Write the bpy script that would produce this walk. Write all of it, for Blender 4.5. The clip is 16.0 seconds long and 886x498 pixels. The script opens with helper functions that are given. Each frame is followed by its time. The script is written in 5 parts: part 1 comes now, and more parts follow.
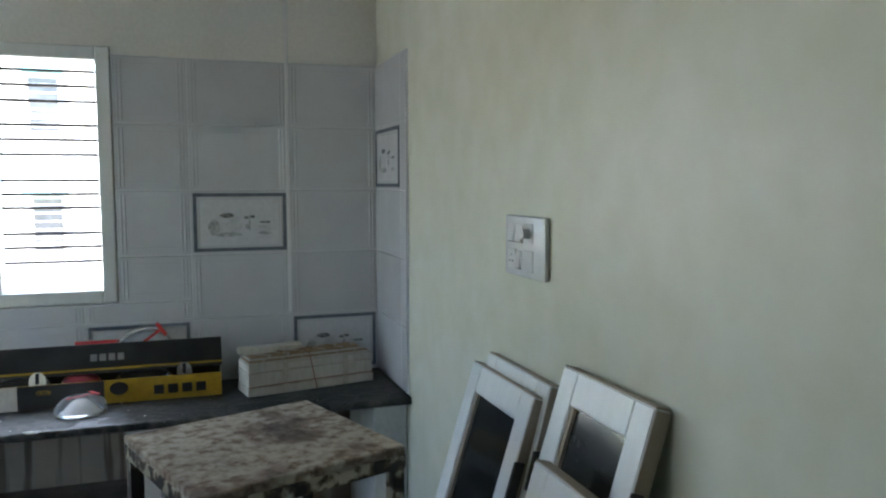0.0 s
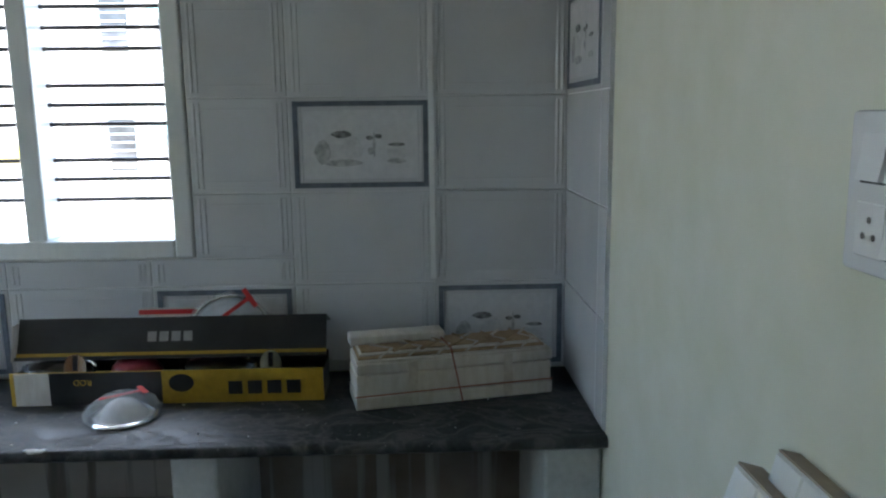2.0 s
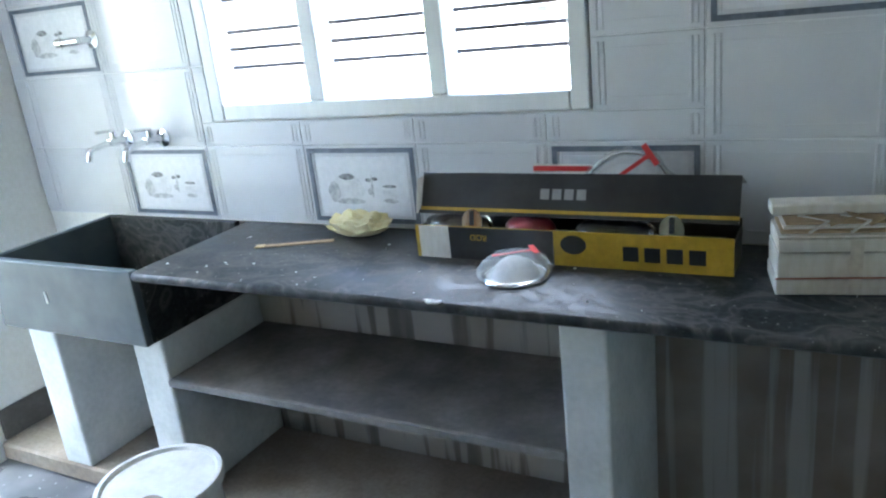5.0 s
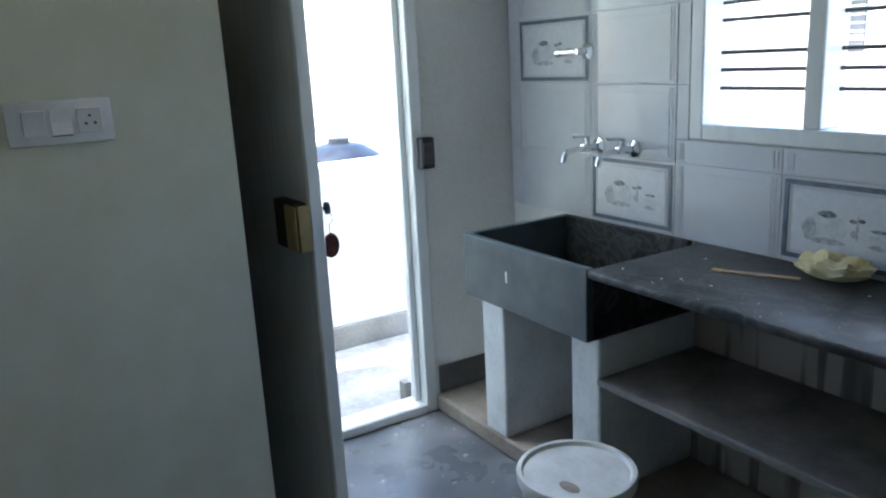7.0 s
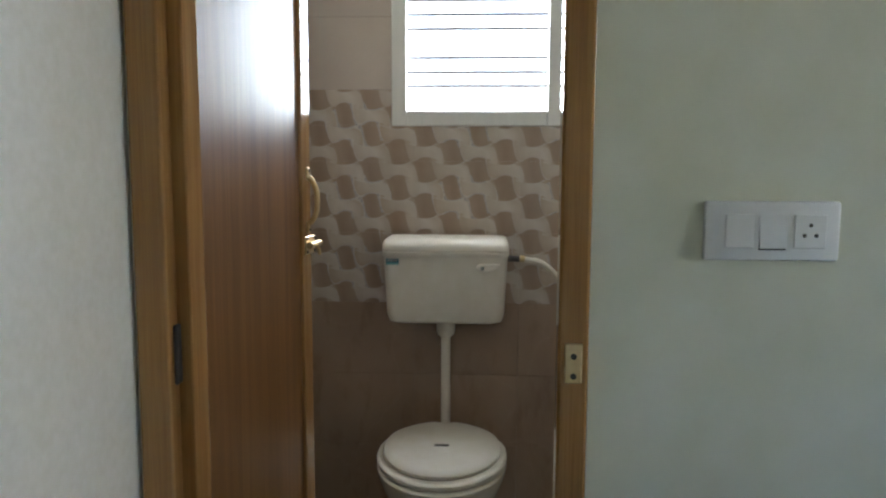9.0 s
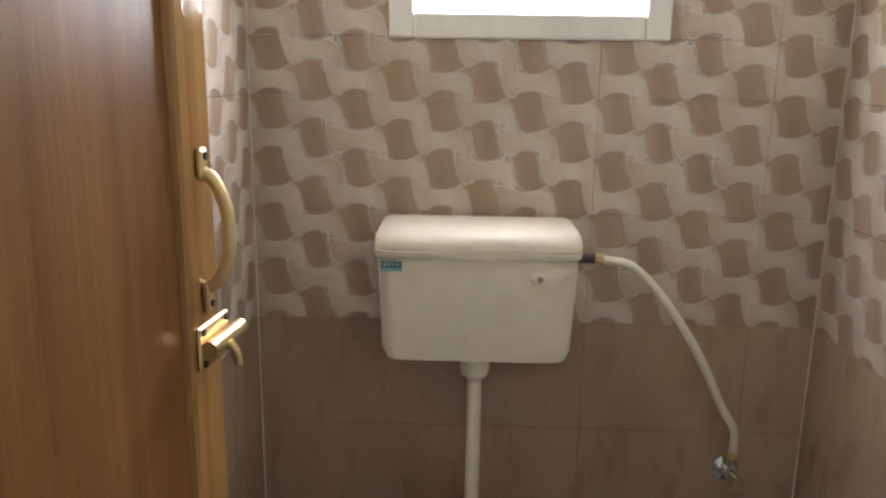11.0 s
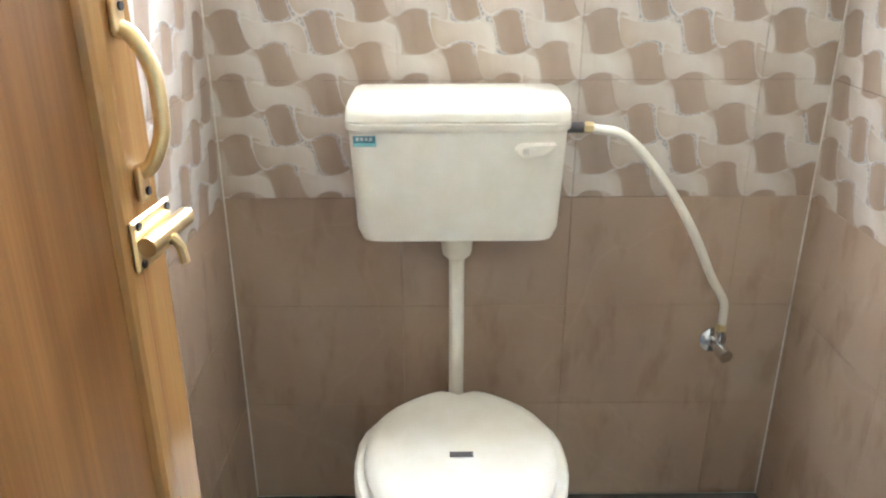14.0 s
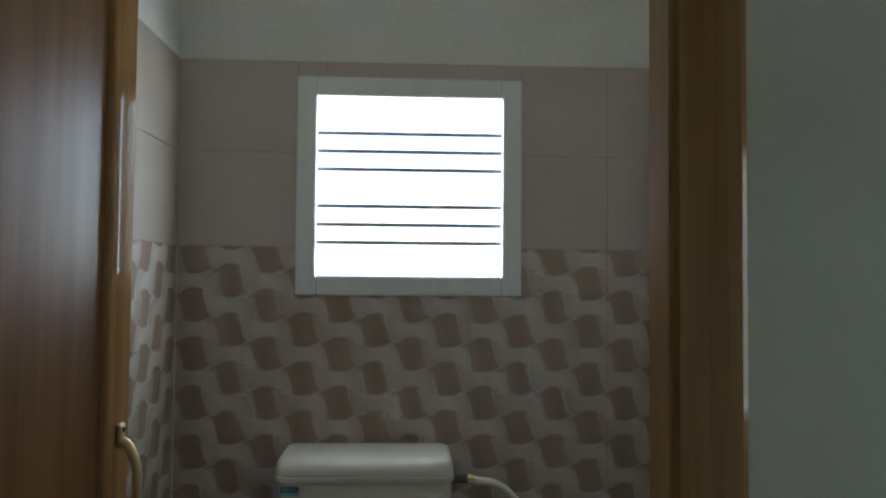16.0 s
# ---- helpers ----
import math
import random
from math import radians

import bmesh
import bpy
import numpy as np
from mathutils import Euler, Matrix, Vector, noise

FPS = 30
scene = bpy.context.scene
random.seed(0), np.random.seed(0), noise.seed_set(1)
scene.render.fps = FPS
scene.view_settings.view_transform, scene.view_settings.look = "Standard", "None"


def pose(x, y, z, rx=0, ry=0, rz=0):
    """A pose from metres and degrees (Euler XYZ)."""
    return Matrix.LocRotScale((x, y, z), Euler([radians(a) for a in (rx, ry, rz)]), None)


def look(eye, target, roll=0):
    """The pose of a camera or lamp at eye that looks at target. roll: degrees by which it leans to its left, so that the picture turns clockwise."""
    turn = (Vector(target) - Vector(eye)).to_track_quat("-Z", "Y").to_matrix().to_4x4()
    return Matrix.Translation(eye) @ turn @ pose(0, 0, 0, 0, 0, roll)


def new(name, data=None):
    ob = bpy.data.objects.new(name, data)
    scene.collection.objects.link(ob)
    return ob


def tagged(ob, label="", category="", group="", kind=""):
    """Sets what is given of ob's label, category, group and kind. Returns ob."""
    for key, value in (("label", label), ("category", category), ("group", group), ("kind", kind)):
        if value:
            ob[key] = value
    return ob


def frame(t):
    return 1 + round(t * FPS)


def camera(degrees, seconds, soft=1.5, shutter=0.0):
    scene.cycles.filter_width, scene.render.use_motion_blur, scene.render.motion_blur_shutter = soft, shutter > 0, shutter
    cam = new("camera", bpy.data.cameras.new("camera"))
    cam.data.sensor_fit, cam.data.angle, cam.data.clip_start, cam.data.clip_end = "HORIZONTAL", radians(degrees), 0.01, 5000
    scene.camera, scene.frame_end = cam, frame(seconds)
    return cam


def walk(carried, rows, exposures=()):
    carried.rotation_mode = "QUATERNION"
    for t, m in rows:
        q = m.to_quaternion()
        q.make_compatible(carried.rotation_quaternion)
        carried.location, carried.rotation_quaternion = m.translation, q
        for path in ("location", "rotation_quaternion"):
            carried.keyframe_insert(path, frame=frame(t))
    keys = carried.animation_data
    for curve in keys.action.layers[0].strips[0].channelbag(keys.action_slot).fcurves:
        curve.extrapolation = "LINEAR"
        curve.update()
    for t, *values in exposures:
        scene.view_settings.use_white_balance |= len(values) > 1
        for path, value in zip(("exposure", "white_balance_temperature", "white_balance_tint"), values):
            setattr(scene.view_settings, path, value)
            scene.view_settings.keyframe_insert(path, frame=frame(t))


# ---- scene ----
cam = camera(60.0, 16.0, soft=2.2)
PATH = [
    (0, (0.506, -0.587, 1.674), (1.147, 1.3, 1.505), -0.1),
    (0.5, (0.6, -0.341, 1.65), (1.046, 1.603, 1.506), 0.2),
    (1, (0.661, -0.029, 1.648), (0.995, 1.937, 1.504), 0.1),
    (1.5, (0.755, 0.235, 1.613), (0.989, 2.209, 1.39), -0.3),
    (2, (0.884, 0.514, 1.594), (0.948, 2.483, 1.253), -0.7),
    (2.5, (0.912, 0.687, 1.565), (0.853, 2.636, 1.119), -1.1),
    (3, (0.93, 0.777, 1.53), (0.733, 2.698, 1.008), -2.4),
    (5.5, (0.815, 0.73, 1.521), (-0.3, 2.27, 0.902), -6.3),
    (6, (0.796, 0.7, 1.532), (-0.51, 2.1, 0.954), -5.3),
    (6.5, (0.779, 0.686, 1.522), (-0.7, 1.921, 0.988), -4.0),
    (7, (0.718, 0.619, 1.515), (-0.939, 1.627, 1.031), -3.0),
    (7.5, (0.643, 0.531, 1.516), (-1.172, 1.257, 1.092), -2.2),
    (8, (0.545, 0.438, 1.515), (-1.375, 0.888, 1.183), -0.6),
    (8.5, (0.377, 0.383, 1.519), (-1.594, 0.555, 1.23), -0.1),
    (9, (0.134, 0.353, 1.53), (-1.85, 0.246, 1.303), 0.2),
    (11.5, (-1.116, 0.159, 1.589), (-3.032, 0.133, 1.017), 1.2),
    (12, (-1.152, 0.169, 1.555), (-3.004, 0.095, 0.802), 0.2),
    (12.5, (-1.132, 0.129, 1.409), (-2.969, 0.111, 0.619), -0.3),
    (13, (-1.096, 0.124, 1.351), (-2.837, 0.13, 0.367), -0.3),
    (13.5, (-1.08, 0.134, 1.354), (-2.819, 0.165, 0.366), -0.1),
    (14, (-1.091, 0.166, 1.554), (-2.942, 0.183, 0.797), -0.1),
    (14.5, (-1.012, 0.185, 1.622), (-2.965, 0.162, 1.192), -0.5),
    (15, (-0.942, 0.154, 1.613), (-2.942, 0.145, 1.635), 0.1),
    (15.5, (-0.8, 0.214, 1.701), (-2.796, 0.201, 1.826), 0.3),
    (16, (-0.616, 0.315, 1.714), (-2.612, 0.408, 1.791), 0.5),
]
# seconds, stops, kelvin, tint
EXPO = [(0, 3.5, 6050, 10), (1, 3.25, 5980, 10), (2, 3.2, 5950, 10), (3, 3.55, 5850, 10), (5.5, 4.4, 5750, 10), (6, 4.1, 5750, 10), (6.5, 3.3, 5700, 10), (7, 2.95, 5700, 10),
        (7.5, 2.8, 5700, 10), (8, 2.85, 5950, 10), (9, 3.55, 6200, 10), (11.5, 4.5, 6950, 16), (12.5, 5.2, 7150, 10), (13.5, 5.6, 7050, 10), (14, 5.55, 5900, 10), (14.5, 5.4, 5350, 8), (15, 4.4, 5350, 5), (15.5, 3.1, 5450, 8), (16, 2.4, 5700, 4)]
K = 0.94  # metres per building unit
walk(cam, [(t, look(Vector(eye) * K, Vector(target) * K, roll)) for t, eye, target, roll in PATH],
     exposures=EXPO)

# ---- world and sun ----
world = bpy.data.worlds.new("sky")
scene.world = world
world.use_nodes = True
wn = world.node_tree
sky = wn.nodes.new("ShaderNodeTexSky")
sky.sky_type = "NISHITA"
sky.sun_disc = False
sky.sun_elevation = radians(58)
sky.sun_rotation = radians(190)
wn.links.new(sky.outputs[0], wn.nodes["Background"].inputs[0])
wn.nodes["Background"].inputs[1].default_value = 0.15
sun = new("sun", bpy.data.lights.new("sun", "SUN"))
sun.data.energy = 3.3
sun.data.angle = radians(0.5)
sun.data.color = (1.0, 0.95, 0.87)
sun.matrix_world = look((0, 0, 0), (0.15, 0.55, -0.95))


def sky_lamp(name, eye, target, sx, sy, watts, tint=(0.93, 0.97, 1.0)):
    """An area lamp that stands in for the sky's light at an opening."""
    lamp = new(name, bpy.data.lights.new(name, "AREA"))
    lamp.data.shape, lamp.data.size, lamp.data.size_y, lamp.data.energy = "RECTANGLE", sx * K, sy * K, watts
    lamp.data.color = tint
    lamp.matrix_world = look(Vector(eye) * K, Vector(target) * K)


sky_lamp("kitchen_window_daylight", (-0.38, 3.35, 2.95), (-0.1, 1.2, 0.7), 2.2, 1.3, 9)
sky_lamp("balcony_daylight", (-2.75, 1.95, 2.75), (-1.2, 1.3, 0.2), 1.0, 0.9, 8)
sky_lamp("toilet_window_daylight", (-2.925, 0.321, 1.977), (-1.5, 0.321, 1.5), 0.60, 0.60, 1.9)


# ---- materials ----
class Nodes:
    """A small builder of node materials."""

    def __init__(self, name, rough=0.5, metal=0.0):
        self.mat = bpy.data.materials.new(name)
        self.mat.use_nodes = True
        self.t = self.mat.node_tree
        self.b = self.t.nodes["Principled BSDF"]
        self.b.inputs["Roughness"].default_value = rough
        self.b.inputs["Metallic"].default_value = metal
        self.world = False  # True: the pattern runs on over neighbouring pieces

    def add(self, kind, **values):
        n = self.t.nodes.new(kind)
        for key, v in values.items():
            n.inputs[key.replace("_", " ")].default_value = v
        return n

    def link(self, a, b):
        self.t.links.new(a, b)

    def coords(self, scale=(1, 1, 1)):
        m = self.t.nodes.new("ShaderNodeMapping")
        m.inputs["Scale"].default_value = scale
        if self.world:
            source = self.t.nodes.new("ShaderNodeNewGeometry").outputs["Position"]
        else:
            source = self.t.nodes.new("ShaderNodeTexCoord").outputs["Object"]
        self.link(source, m.inputs["Vector"])
        return m.outputs[0]

    def noise(self, scale, detail=4.0, stretch=(1, 1, 1)):
        n = self.add("ShaderNodeTexNoise", Scale=scale, Detail=detail)
        self.link(self.coords(stretch), n.inputs["Vector"])
        return n.outputs["Fac"]

    def ramp(self, fac, stops):
        r = self.t.nodes.new("ShaderNodeValToRGB")
        while len(r.color_ramp.elements) < len(stops):
            r.color_ramp.elements.new(0.5)
        for e, (p, c) in zip(r.color_ramp.elements, stops):
            e.position, e.color = p, (*c, 1)
        self.link(fac, r.inputs[0])
        return r.outputs[0]

    def mix(self, fac, a, b, how="MIX"):
        m = self.t.nodes.new("ShaderNodeMix")
        m.data_type, m.blend_type = "RGBA", how
        for value, sock in ((fac, m.inputs[0]), (a, m.inputs[6]), (b, m.inputs[7])):
            if isinstance(value, bpy.types.NodeSocket):
                self.link(value, sock)
            elif isinstance(value, tuple):
                sock.default_value = (*value, 1)
            else:
                sock.default_value = value
        return m.outputs[2]

    def math(self, op, a, b=0.0):
        m = self.t.nodes.new("ShaderNodeMath")
        m.operation = op
        for value, sock in ((a, m.inputs[0]), (b, m.inputs[1])):
            if isinstance(value, bpy.types.NodeSocket):
                self.link(value, sock)
            else:
                sock.default_value = value
        return m.outputs[0]

    def color(self, c):
        if isinstance(c, tuple):
            self.b.inputs["Base Color"].default_value = (*c, 1)
        else:
            self.link(c, self.b.inputs["Base Color"])
        return self

    def rough(self, fac):
        self.link(fac, self.b.inputs["Roughness"])
        return self

    def bump(self, fac, strength=0.2, distance=0.002):
        n = self.add("ShaderNodeBump", Strength=strength, Distance=distance)
        self.link(fac, n.inputs["Height"])
        self.link(n.outputs[0], self.b.inputs["Normal"])
        return self

    def random(self):
        return self.t.nodes.new("ShaderNodeObjectInfo").outputs["Random"]


def two_tone(name, a, b, scale, rough=0.6, fine=60.0, bump=0.15, stretch=(1, 1, 1), metal=0.0, lo=0.35, hi=0.65):
    """A surface of two colours in soft patches, with fine grain in relief."""
    m = Nodes(name, rough, metal)
    big = m.ramp(m.noise(scale, 5.0, stretch), [(lo, a), (hi, b)])
    grain = m.noise(fine, 3.0, stretch)
    m.color(m.mix(0.12, big, m.ramp(grain, [(0.3, (0.0, 0.0, 0.0)), (0.7, (1, 1, 1))]), "OVERLAY"))
    m.bump(grain, bump)
    return m.mat


M = {}
M["paint"] = two_tone("cream_wall_paint", (0.70, 0.70, 0.57), (0.76, 0.76, 0.63), 1.3, 0.42, 9, 0.008)
M["white_wall"] = two_tone("whitewash", (0.70, 0.69, 0.63), (0.78, 0.77, 0.72), 2.2, 0.7, 70, 0.12)
M["ceiling"] = two_tone("ceiling_white", (0.78, 0.78, 0.74), (0.82, 0.82, 0.79), 1.0, 0.8, 60, 0.08)
M["frame"] = two_tone("white_enamel_wood", (0.74, 0.76, 0.74), (0.80, 0.81, 0.79), 3.0, 0.3, 40, 0.08, (1, 1, 0.15))
M["grey_door"] = two_tone("grey_primer_door", (0.54, 0.54, 0.53), (0.62, 0.62, 0.60), 1.5, 0.5, 50, 0.1, (1, 1, 0.1))
M["bare_wood"] = two_tone("raw_wood_edge", (0.33, 0.27, 0.20), (0.45, 0.39, 0.31), 4.0, 0.7, 30, 0.2, (1, 1, 0.1))
M["plaster"] = two_tone("pier_plaster", (0.58, 0.60, 0.58), (0.74, 0.75, 0.73), 6.0, 0.75, 60, 0.3)
M["cement"] = two_tone("grey_cement", (0.17, 0.16, 0.15), (0.27, 0.26, 0.24), 5.0, 0.8, 80, 0.4)
M["brown_cement"] = two_tone("brown_dusty_cement", (0.24, 0.20, 0.16), (0.36, 0.31, 0.25), 6.0, 0.85, 70, 0.35)
M["dark_cement"] = two_tone("dark_cement_skirting", (0.075, 0.07, 0.06), (0.13, 0.12, 0.105), 7.0, 0.6, 70, 0.3)
M["bath_floor"] = two_tone("worn_cement_floor", (0.17, 0.17, 0.155), (0.33, 0.33, 0.30), 9.0, 0.6, 60, 0.4)
M["balcony"] = two_tone("balcony_screed", (0.34, 0.32, 0.29), (0.52, 0.50, 0.46), 5.0, 0.9, 60, 0.4)
M["grout"] = two_tone("white_grout", (0.66, 0.67, 0.67), (0.72, 0.73, 0.73), 8.0, 0.8, 90, 0.2)
M["bath_grout"] = two_tone("beige_grout", (0.56, 0.50, 0.43), (0.64, 0.58, 0.51), 8.0, 0.8, 90, 0.2)
M["steel"] = two_tone("dark_painted_steel", (0.05, 0.045, 0.045), (0.10, 0.085, 0.08), 30.0, 0.5, 90, 0.1)
M["black_steel"] = two_tone("black_iron", (0.012, 0.012, 0.014), (0.04, 0.035, 0.03), 20.0, 0.45, 90, 0.1)
M["ceramic"] = two_tone("cream_ceramic", (0.76, 0.73, 0.62), (0.80, 0.77, 0.67), 3.0, 0.12, 20, 0.01)
M["ivory"] = two_tone("ivory_plastic", (0.76, 0.73, 0.64), (0.79, 0.76, 0.68), 3.0, 0.3, 20, 0.02)
M["plastic"] = two_tone("white_switch_plastic", (0.78, 0.78, 0.78), (0.82, 0.82, 0.82), 3.0, 0.22, 20, 0.01)
M["bucket"] = two_tone("dusty_white_plastic", (0.62, 0.62, 0.58), (0.76, 0.76, 0.73), 9.0, 0.45, 60, 0.1)
M["brass"] = two_tone("brass", (0.55, 0.42, 0.20), (0.68, 0.55, 0.30), 14.0, 0.35, 60, 0.05, metal=0.9)
M["gold"] = two_tone("pale_gold_anodised", (0.60, 0.44, 0.22), (0.72, 0.56, 0.32), 14.0, 0.36, 60, 0.05, metal=0.85)
M["card"] = two_tone("pale_cardboard", (0.55, 0.52, 0.46), (0.66, 0.63, 0.57), 5.0, 0.85, 60, 0.15, (1, 1, 0.3))
M["kraft"] = two_tone("brown_kraft", (0.30, 0.21, 0.12), (0.42, 0.31, 0.19), 8.0, 0.9, 60, 0.2)
M["black_card"] = two_tone("black_printed_card", (0.012, 0.012, 0.013), (0.03, 0.03, 0.03), 8.0, 0.35, 60, 0.05)
M["yellow_card"] = two_tone("yellow_printed_card", (0.40, 0.25, 0.02), (0.47, 0.30, 0.03), 8.0, 0.4, 60, 0.05)
M["letter"] = two_tone("grey_print", (0.22, 0.22, 0.21), (0.30, 0.30, 0.29), 8.0, 0.5, 60, 0.05)
M["ink"] = two_tone("black_print", (0.01, 0.01, 0.01), (0.02, 0.02, 0.02), 8.0, 0.5, 60, 0.05)
M["maroon"] = two_tone("dark_maroon_wrap", (0.13, 0.012, 0.02), (0.24, 0.03, 0.045), 14.0, 0.3, 60, 0.1)
M["tape"] = two_tone("buff_tape", (0.50, 0.46, 0.39), (0.56, 0.52, 0.45), 12.0, 0.4, 60, 0.05)
M["red"] = two_tone("red_print", (0.50, 0.02, 0.02), (0.62, 0.05, 0.04), 8.0, 0.5, 60, 0.05)
M["string"] = two_tone("reddish_string", (0.28, 0.10, 0.07), (0.36, 0.16, 0.11), 30.0, 0.9, 90, 0.3)
M["cloth"] = two_tone("pale_yellow_cloth", (0.66, 0.58, 0.30), (0.78, 0.71, 0.46), 8.0, 0.9, 90, 0.3)
M["rubber"] = two_tone("dark_brown_tag", (0.05, 0.012, 0.012), (0.09, 0.03, 0.025), 20.0, 0.3, 60, 0.05)
M["teal"] = two_tone("teal_sticker", (0.02, 0.10, 0.16), (0.04, 0.20, 0.24), 60.0, 0.3, 60, 0.02)
M["border"] = two_tone("blue_grey_border", (0.13, 0.15, 0.18), (0.19, 0.21, 0.25), 40.0, 0.25, 90, 0.1)
M["motif"] = two_tone("grey_printed_motif", (0.36, 0.37, 0.38), (0.58, 0.59, 0.59), 60.0, 0.25, 90, 0.02)
M["motif_soft"] = two_tone("pale_printed_motif", (0.58, 0.59, 0.60), (0.70, 0.71, 0.71), 40.0, 0.25, 90, 0.02)
M["motif_dark"] = two_tone("dark_printed_motif", (0.10, 0.10, 0.105), (0.36, 0.37, 0.37), 70.0, 0.25, 90, 0.02)
M["facade"] = two_tone("pale_facade", (0.70, 0.68, 0.62), (0.80, 0.78, 0.72), 0.6, 0.85, 6, 0.1)
M["far_glass"] = two_tone("far_window_dark", (0.05, 0.05, 0.055), (0.12, 0.12, 0.12), 2.0, 0.2, 6, 0.0)
M["far_teal"] = two_tone("teal_sunshade", (0.20, 0.50, 0.52), (0.26, 0.56, 0.57), 2.0, 0.7, 6, 0.0)
M["yellow_paint"] = two_tone("yellow_facade_paint", (0.66, 0.50, 0.06), (0.74, 0.58, 0.10), 1.0, 0.7, 6, 0.0)
M["tank"] = two_tone("black_water_tank", (0.012, 0.013, 0.016), (0.03, 0.032, 0.036), 3.0, 0.35, 20, 0.02)
M["dusty_stone"] = two_tone("dusty_dark_stone", (0.12, 0.11, 0.10), (0.25, 0.23, 0.205), 6.0, 0.6, 60, 0.2)
M["deco_panel"] = two_tone("raised_white_glaze", (0.66, 0.67, 0.68), (0.71, 0.72, 0.73), 9.0, 0.15, 60, 0.02)
M["ground"] = two_tone("dusty_ground", (0.26, 0.22, 0.16), (0.38, 0.33, 0.25), 0.3, 0.95, 3, 0.3)


def kitchen_tile():
    m = Nodes("glossy_grey_white_tile", 0.1)
    m.world = True
    shade = m.ramp(m.random(), [(0.0, (0.60, 0.61, 0.62)), (1.0, (0.67, 0.68, 0.69))])
    cloud = m.ramp(m.noise(7, 4), [(0.3, (0.92, 0.92, 0.92)), (0.7, (1, 1, 1))])
    m.color(m.mix(1.0, shade, cloud, "MULTIPLY"))
    m.bump(m.noise(16, 2), 0.06, 0.003)
    return m.mat


def marble_tile():
    m = Nodes("beige_brown_marble_tile", 0.16)
    m.world = True
    base = m.ramp(m.noise(2.6, 3, (1, 1, 0.7)), [(0.30, (0.335, 0.238, 0.172)), (0.55, (0.415, 0.305, 0.222)), (0.75, (0.47, 0.365, 0.277))])
    warp = m.t.nodes.new("ShaderNodeMapping")
    warp.inputs["Rotation"].default_value = (radians(35), radians(35), 0)
    warp.inputs["Scale"].default_value = (1.5, 1.5, 0.55)
    m.link(m.coords(), warp.inputs["Vector"])
    smear = m.add("ShaderNodeTexNoise", Scale=11.0, Detail=3.0)
    m.link(warp.outputs[0], smear.inputs["Vector"])
    fleck = m.ramp(smear.outputs["Fac"], [(0.30, (0.83, 0.80, 0.78)), (0.45, (1, 1, 1))])
    v = m.t.nodes.new("ShaderNodeTexVoronoi")
    v.feature = "DISTANCE_TO_EDGE"
    v.inputs["Scale"].default_value = 2.3
    n = m.add("ShaderNodeTexNoise", Scale=3.0, Detail=4.0)
    c = m.coords()
    m.link(c, n.inputs["Vector"])
    m.link(m.mix(0.3, c, n.outputs["Color"]), v.inputs["Vector"])
    vein = m.ramp(v.outputs["Distance"], [(0.0, (0.55, 0.48, 0.40)), (0.012, (0.0, 0.0, 0.0))])
    tone = m.ramp(m.random(), [(0, (0.93, 0.93, 0.93)), (1, (1, 1, 1))])
    col = m.mix(1.0, m.mix(1.0, base, fleck, "MULTIPLY"), tone, "MULTIPLY")
    m.color(m.mix(0.035, col, vein, "ADD"))
    return m.mat


def plain_beige_tile():
    m = Nodes("plain_pinkish_beige_tile", 0.2)
    m.world = True
    base = m.ramp(m.noise(3, 5), [(0.3, (0.50, 0.43, 0.37)), (0.7, (0.57, 0.50, 0.44))])
    m.color(m.mix(1.0, base, m.ramp(m.random(), [(0, (0.95, 0.95, 0.95)), (1, (1, 1, 1))]), "MULTIPLY"))
    return m.mat


